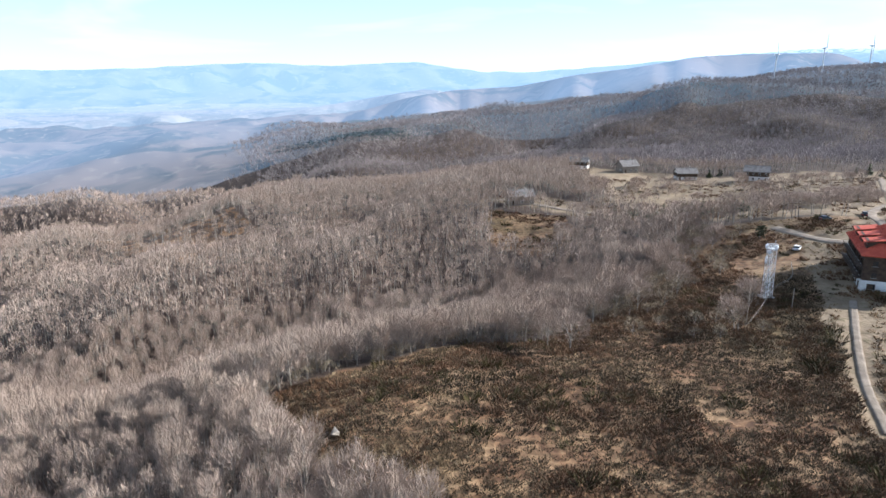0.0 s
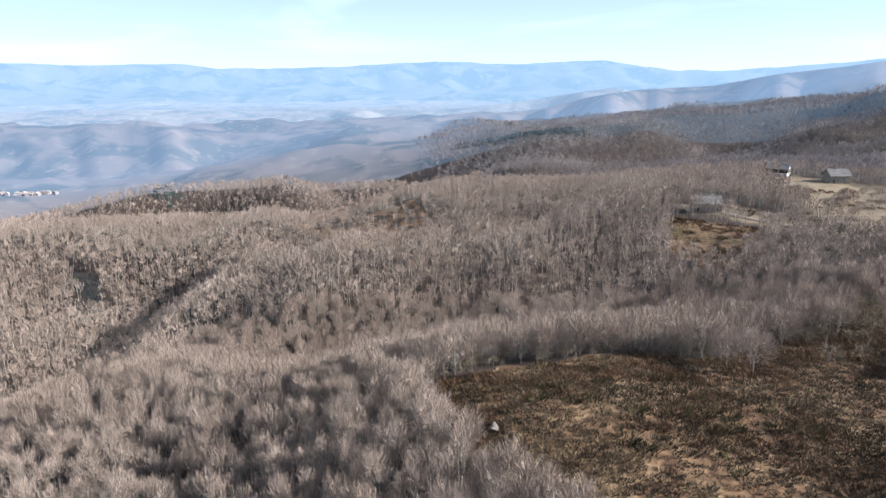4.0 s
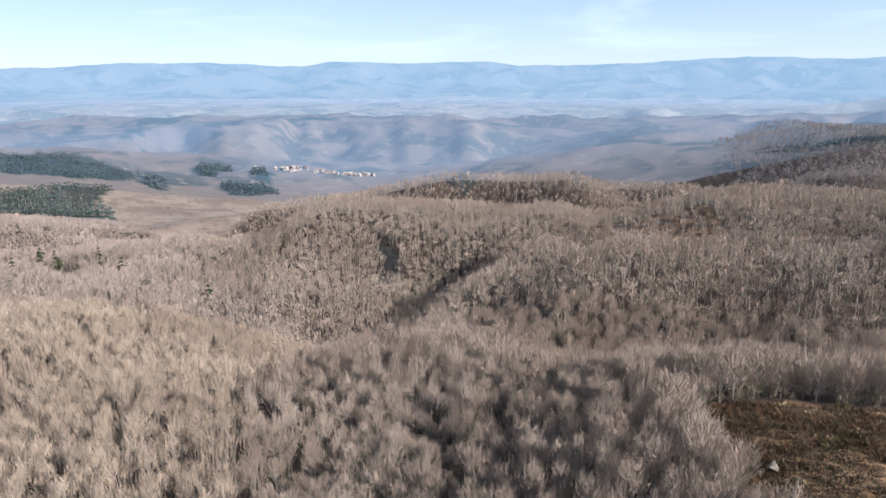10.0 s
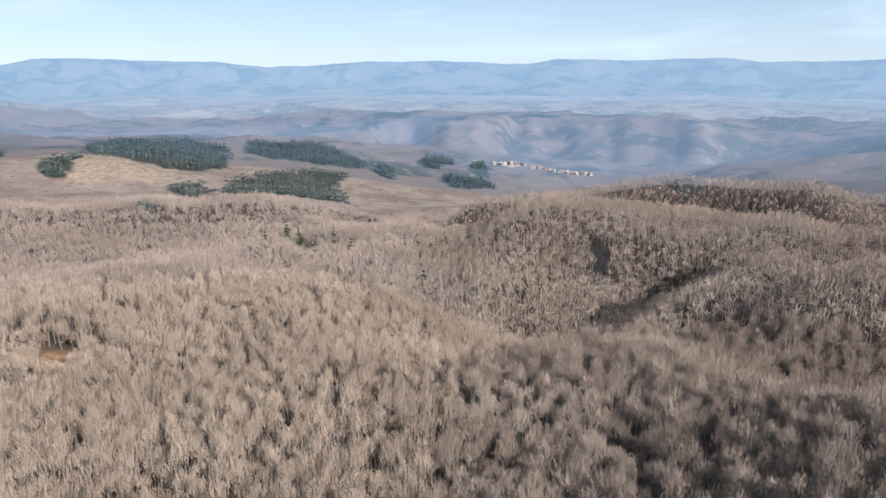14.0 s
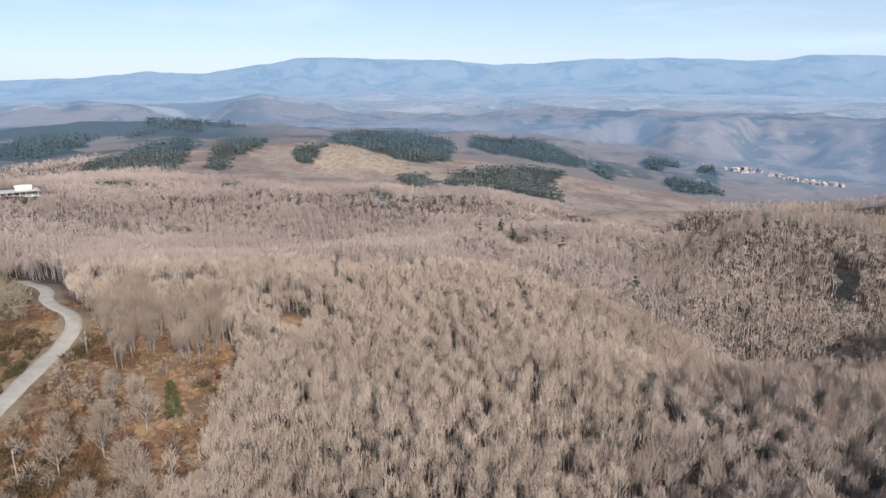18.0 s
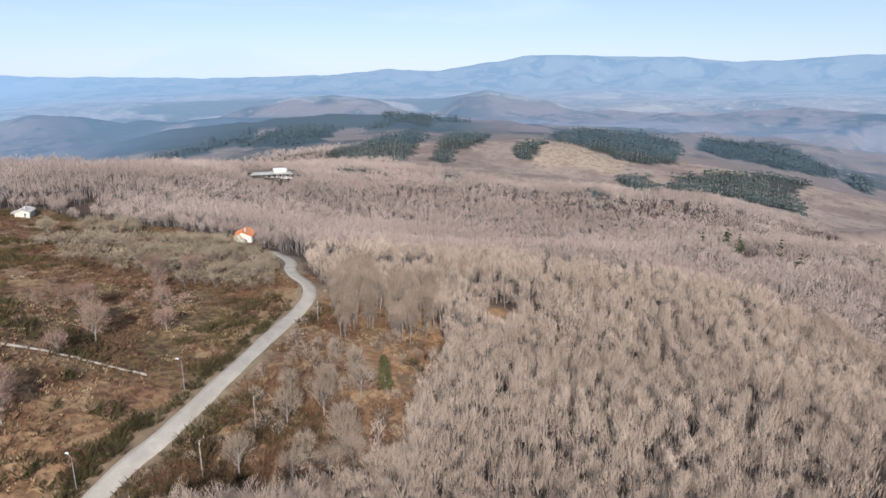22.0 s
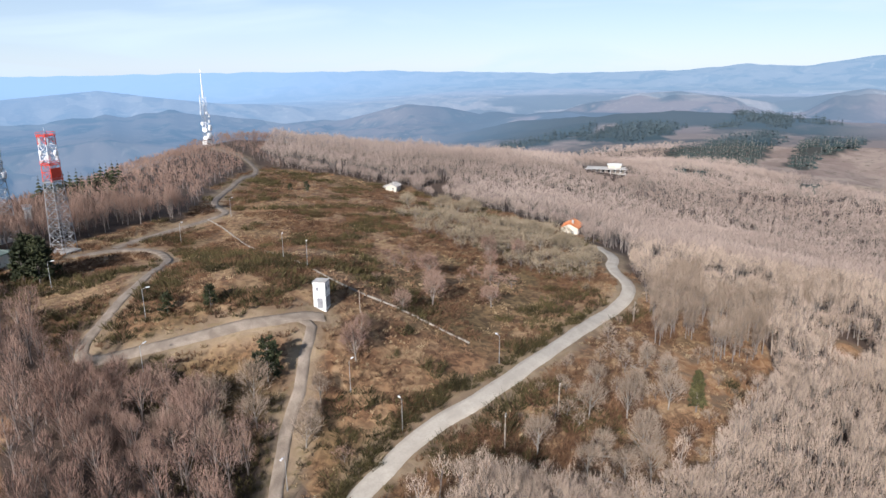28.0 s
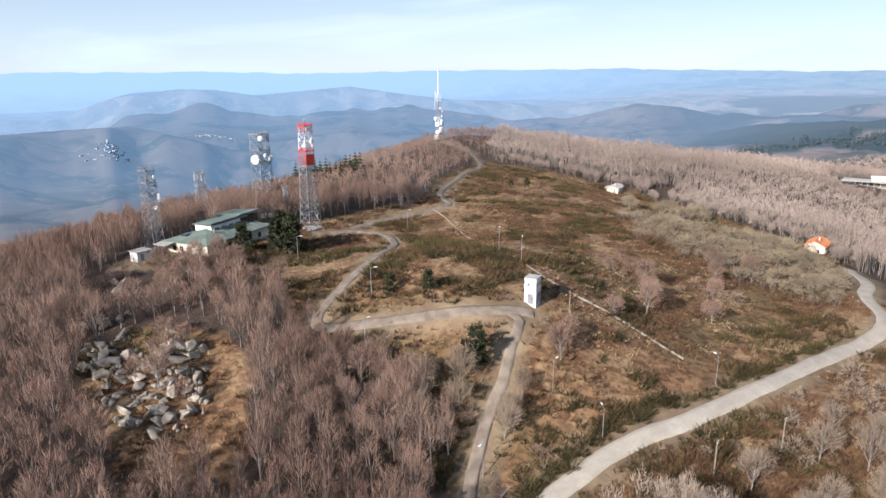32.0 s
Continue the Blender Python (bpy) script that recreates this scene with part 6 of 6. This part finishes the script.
def single_tree(seed, tall, wide, limbs, twigs, twig, label, category="tree", group="", first=0.2, width=0.07):
    ob = new("bare_tree")
    wood, crown = bare_tree(seed, tall, wide, limbs, twigs, width, 6, first)
    layer_part("trunk", wood, BARK, ob)
    layer_part("crown", crown, twig, ob)
    return tagged(ob, label, category, group)


def stand(kinds, spots, low=0.8, high=1.2):
    used = set()
    for k, (x, y) in enumerate(spots):
        s = rr.uniform(low, high)
        which = rr.randrange(len(kinds))
        m = pose(x, y, ground_at(x, y) - 0.1, rr.uniform(-3, 3), rr.uniform(-3, 3), rr.uniform(0, 360))
        if which in used:
            ob = copy_thing(kinds[which], m)
        else:
            ob = kinds[which]
            ob.matrix_basis = m
            used.add(which)
        ob.scale = (s, s, s * rr.uniform(0.9, 1.1))


def spill(polygon, count, gap=3.0):
    p, out = np.array(polygon), []
    for _ in range(count * 30):
        x, y = rr.uniform(p[:, 0].min(), p[:, 0].max()), rr.uniform(p[:, 1].min(), p[:, 1].max())
        if inside(np.array([x]), np.array([y]), polygon)[0] and all((x - a) ** 2 + (y - b) ** 2 > gap ** 2 for a, b in out) and to_ways(np.array([x]), np.array([y]))[0] > 1.5:
            out.append((x, y))
            if len(out) == count:
                break
    return out


olive = [single_tree(200 + k, 6.5, 3.0, 14, 850, TWIG_OLIVE, "bushy leafless tree with olive-grey twigs on the heath", group="heath trees") for k in range(3)]
stand(olive, spill([(-168, -90), (-188, -112), (-204, -124), (-212, -152), (-200, -150), (-176, -118)], 12, 6) + spill([(-225, -180), (-195, -200), (-210, -215), (-235, -200)], 12, 4.0))
mauve = [single_tree(210 + k, 7.8, 2.7, 14, 900, TWIG_RED, "leafless mauve-brown tree standing in heather", group="heath trees") for k in range(3)]
stand(mauve, [(-112, -106), (-118, -112), (-128, -100), (-150, -118), (-158, -125), (-165, -118), (-80, -97), (-83, -99), (-78, -95), (-124, -118), (-140, -110), (-100, -104)] + spill([(-36, -98), (-46, -97), (-50, -104), (-40, -120), (-30, -126), (-30, -110)], 26, 2.6) + spill([(-24, -150), (-34, -160), (-30, -178), (-14, -176), (-10, -160)], 22, 3) + spill([(-18, -142), (-4, -146), (1, -128), (-6, -114), (-16, -118)], 6, 5), 0.6, 1.1)
grey = [single_tree(220 + k, 8.5, 2.9, 14, 950, TWIG_BROWN, "leafless grey-brown tree with pale trunk beside the road", group="roadside trees") for k in range(4)]
stand(grey, [(-57.4, -99.7), (-67, -92.5), (-50, -101), (-47, -96), (-55.5, -96), (-62.5, -90), (-60, -88), (-42, -103), (-110, -52), (-117, -54), (-107, -47), (-102, -44), (-96, -50), (-120, -48), (-94, -44), (-90, -49), (-104, -57), (-131, -58),
             (-163, -66), (-170, -62), (-88, -58), (-98, -41), (-187, -74), (-180, -60), (-128, -52), (-114, -61)], 0.7, 1.15)
stand([single_tree(230 + k, 9.5, 3.6, 16, 1200, TWIG, "broad leafless beech at the field's edge", group="field trees") for k in range(3)],
      [(-1, 147), (4, 143), (9, 141), (-48, 121), (-41, 128), (-33, 131), (-26, 137), (-20, 142), (53, 163), (47, 152), (16, 165), (28, 172), (40, 182), (-52, 104), (-40, 92)], 0.7, 1.1)
stand([single_tree(240 + k, 5.0, 3.2, 14, 560, TWIG, "rounded leafless bush among the chalets", group="meadow bushes", first=0.04, width=0.15) for k in range(3)],
      spill([(10, 335), (60, 300), (95, 262), (130, 255), (190, 330), (200, 420), (120, 405), (40, 430)], 30, 7.0) + spill([(45, 195), (70, 240), (66, 280), (30, 300), (10, 290), (10, 230)], 20, 6.0) + spill([(70, 262), (100, 250), (160, 290), (190, 330), (150, 330), (100, 300)], 24, 6.0), 0.7, 1.4)

stand([single_tree(250 + k, 4.5, 2.4, 9, 300, TWIG_OLIVE, "low leafless bush on the slope below the tower", "bush", "slope bushes", 0.05, 0.09) for k in range(3)],
      spill([(14, 168), (32, 192), (52, 234), (62, 256), (72, 230), (56, 196), (30, 166)], 46, 3.6) + spill([(20, 150), (40, 160), (55, 150), (40, 142)], 8, 4), 0.5, 1.2)

# ---- conifers ----


def single_conifer(seed, tall, wide, tiers, per, label, group, taper=0.85, needles=NEEDLE):
    ob = new("conifer")
    trunk, boughs = conifer(seed, tall, wide, tiers, per, taper)
    layer_part("trunk", trunk, BARK, ob)
    layer_part("foliage", boughs, needles, ob)
    return tagged(ob, label, "tree", group)


def single_pine(seed, tall, wide, clumps, label, group, point=0.6, size_of=0.13, needles=NEEDLE):
    """A pine: boughs end in loose clumps of needles at uneven heights."""
    r = np.random.default_rng(seed)
    wood, boughs = [tapered((0, 0, -0.4), (0, 0, tall * 0.9), 0.022 * tall, 0.006 * tall, 6)], []
    for k in range(clumps):
        s = 0.16 + 0.8 * (k + r.random()) / clumps
        a, out = k * 2.4 + r.normal(0, 0.4), wide * (1.15 - s) ** point * (0.35 + 0.65 * r.random())
        c = np.array([math.cos(a) * out, math.sin(a) * out, tall * s + 0.12 * out])
        wood.append(tapered((0, 0, max(0.1, c[2] - 0.35 * out)), c, 0.006 * tall, 0.002 * tall, 3))
        n, size = 34, size_of * tall * (0.7 + 0.6 * r.random())
        u = r.normal(size=(n, 3)) * (1, 1, 0.7) + (0, 0, 0.25)
        u /= np.linalg.norm(u, axis=1)[:, None]
        boughs.append(slivers(r, c + u * size * 0.15, u, size * (0.6 + 0.5 * r.random(n)), size * (0.3 + 0.25 * r.random(n))))
    ob = new("pine")
    layer_part("trunk", gather(wood), BARK_GREY, ob)
    layer_part("foliage", gather(boughs), needles, ob)
    return tagged(ob, label, "tree", group)


stand([single_pine(300, 9.5, 2.0, 70, "green spruce standing alone in the clearing", "conifers", 1.0, 0.085, SPRUCE)], [(-124.5, -44)], 1.0, 1.0)
stand([single_pine(306, 8.0, 3.4, 46, "broad dark green pine beside the lower track", "heath pines", 0.5, 0.11)], [(-61.5, -101)], 1.0, 1.0)
stand([single_pine(301 + k, 9.5, 3.3, 34, "dark pine beside the station building", "station pines") for k in range(2)],
      [(-36.7, -185), (-45, -180), (-47.5, -177), (-50, -182), (-48, -186)], 0.9, 1.2)
stand([single_pine(310 + k, 5.5, 2.3, 24, "dark green pine on the heath", "heath pines") for k in range(2)],
      [(-176, -256), (-181, -250), (74, 225), (76, 228), (-55.7, -127), (-62, -121)], 0.5, 1.0)
stand([single_conifer(320 + k, 8, 2.6, 10, 9, "dark conifer standing in a short row", "meadow conifers") for k in range(2)],
      [(52 + 1.9 * k + rr.uniform(-1, 1), 306 - 1.1 * k + rr.uniform(-3, 3)) for k in range(20)] + [(38, 318), (44, 315), (47, 312), (110, 440), (118, 446), (195, 420), (200, 415), (206, 423), (190, 425)], 0.55, 0.95)
stand([single_conifer(340 + k, 9, 2.6, 9, 8, "dark conifer in a short row behind the towers", "crest conifers") for k in range(2)],
      [at(158.6 + 0.42 * k, 322 + rr.uniform(-6, 6)) for k in range(14)], 1.15, 1.45)
stand([single_conifer(330 + k, 10, 2.8, 8, 8, "lone dark spruce rising over the bare wood", "wood spruces") for k in range(2)],
      [(-253.4, 101.5), (-400, 70), (-396, 76), (-405, 100), (-349, 96), (-378, 54), (-390, 68)], 1.2, 1.6)

# ---- fallen trunks ----
for x, y, turn, length in ((-97, -49, 120, 8), (-92, -45, 100, 6), (-176, -42, 60, 7), (-200, -26, 150, 9), (-128, -60, 80, 5), (-54, -79, 30, 7)):
    log = thing("fallen_trunk", x, y, turn, "pale bare fallen trunk lying on the ground", "log", "fallen trunks", lift=0.15)
    part("trunk", rod((-length / 2, 0, 0), (length / 2, 0, 0.25), 0.2, 0.1, 8), BARK, log)
    for k in range(3):
        part("branch", rod((length * 0.1 * k, 0, 0.1), (length * 0.1 * k + 0.8, 0.7 * (-1) ** k, 0.9), 0.06, 0.02, 5), BARK, log)
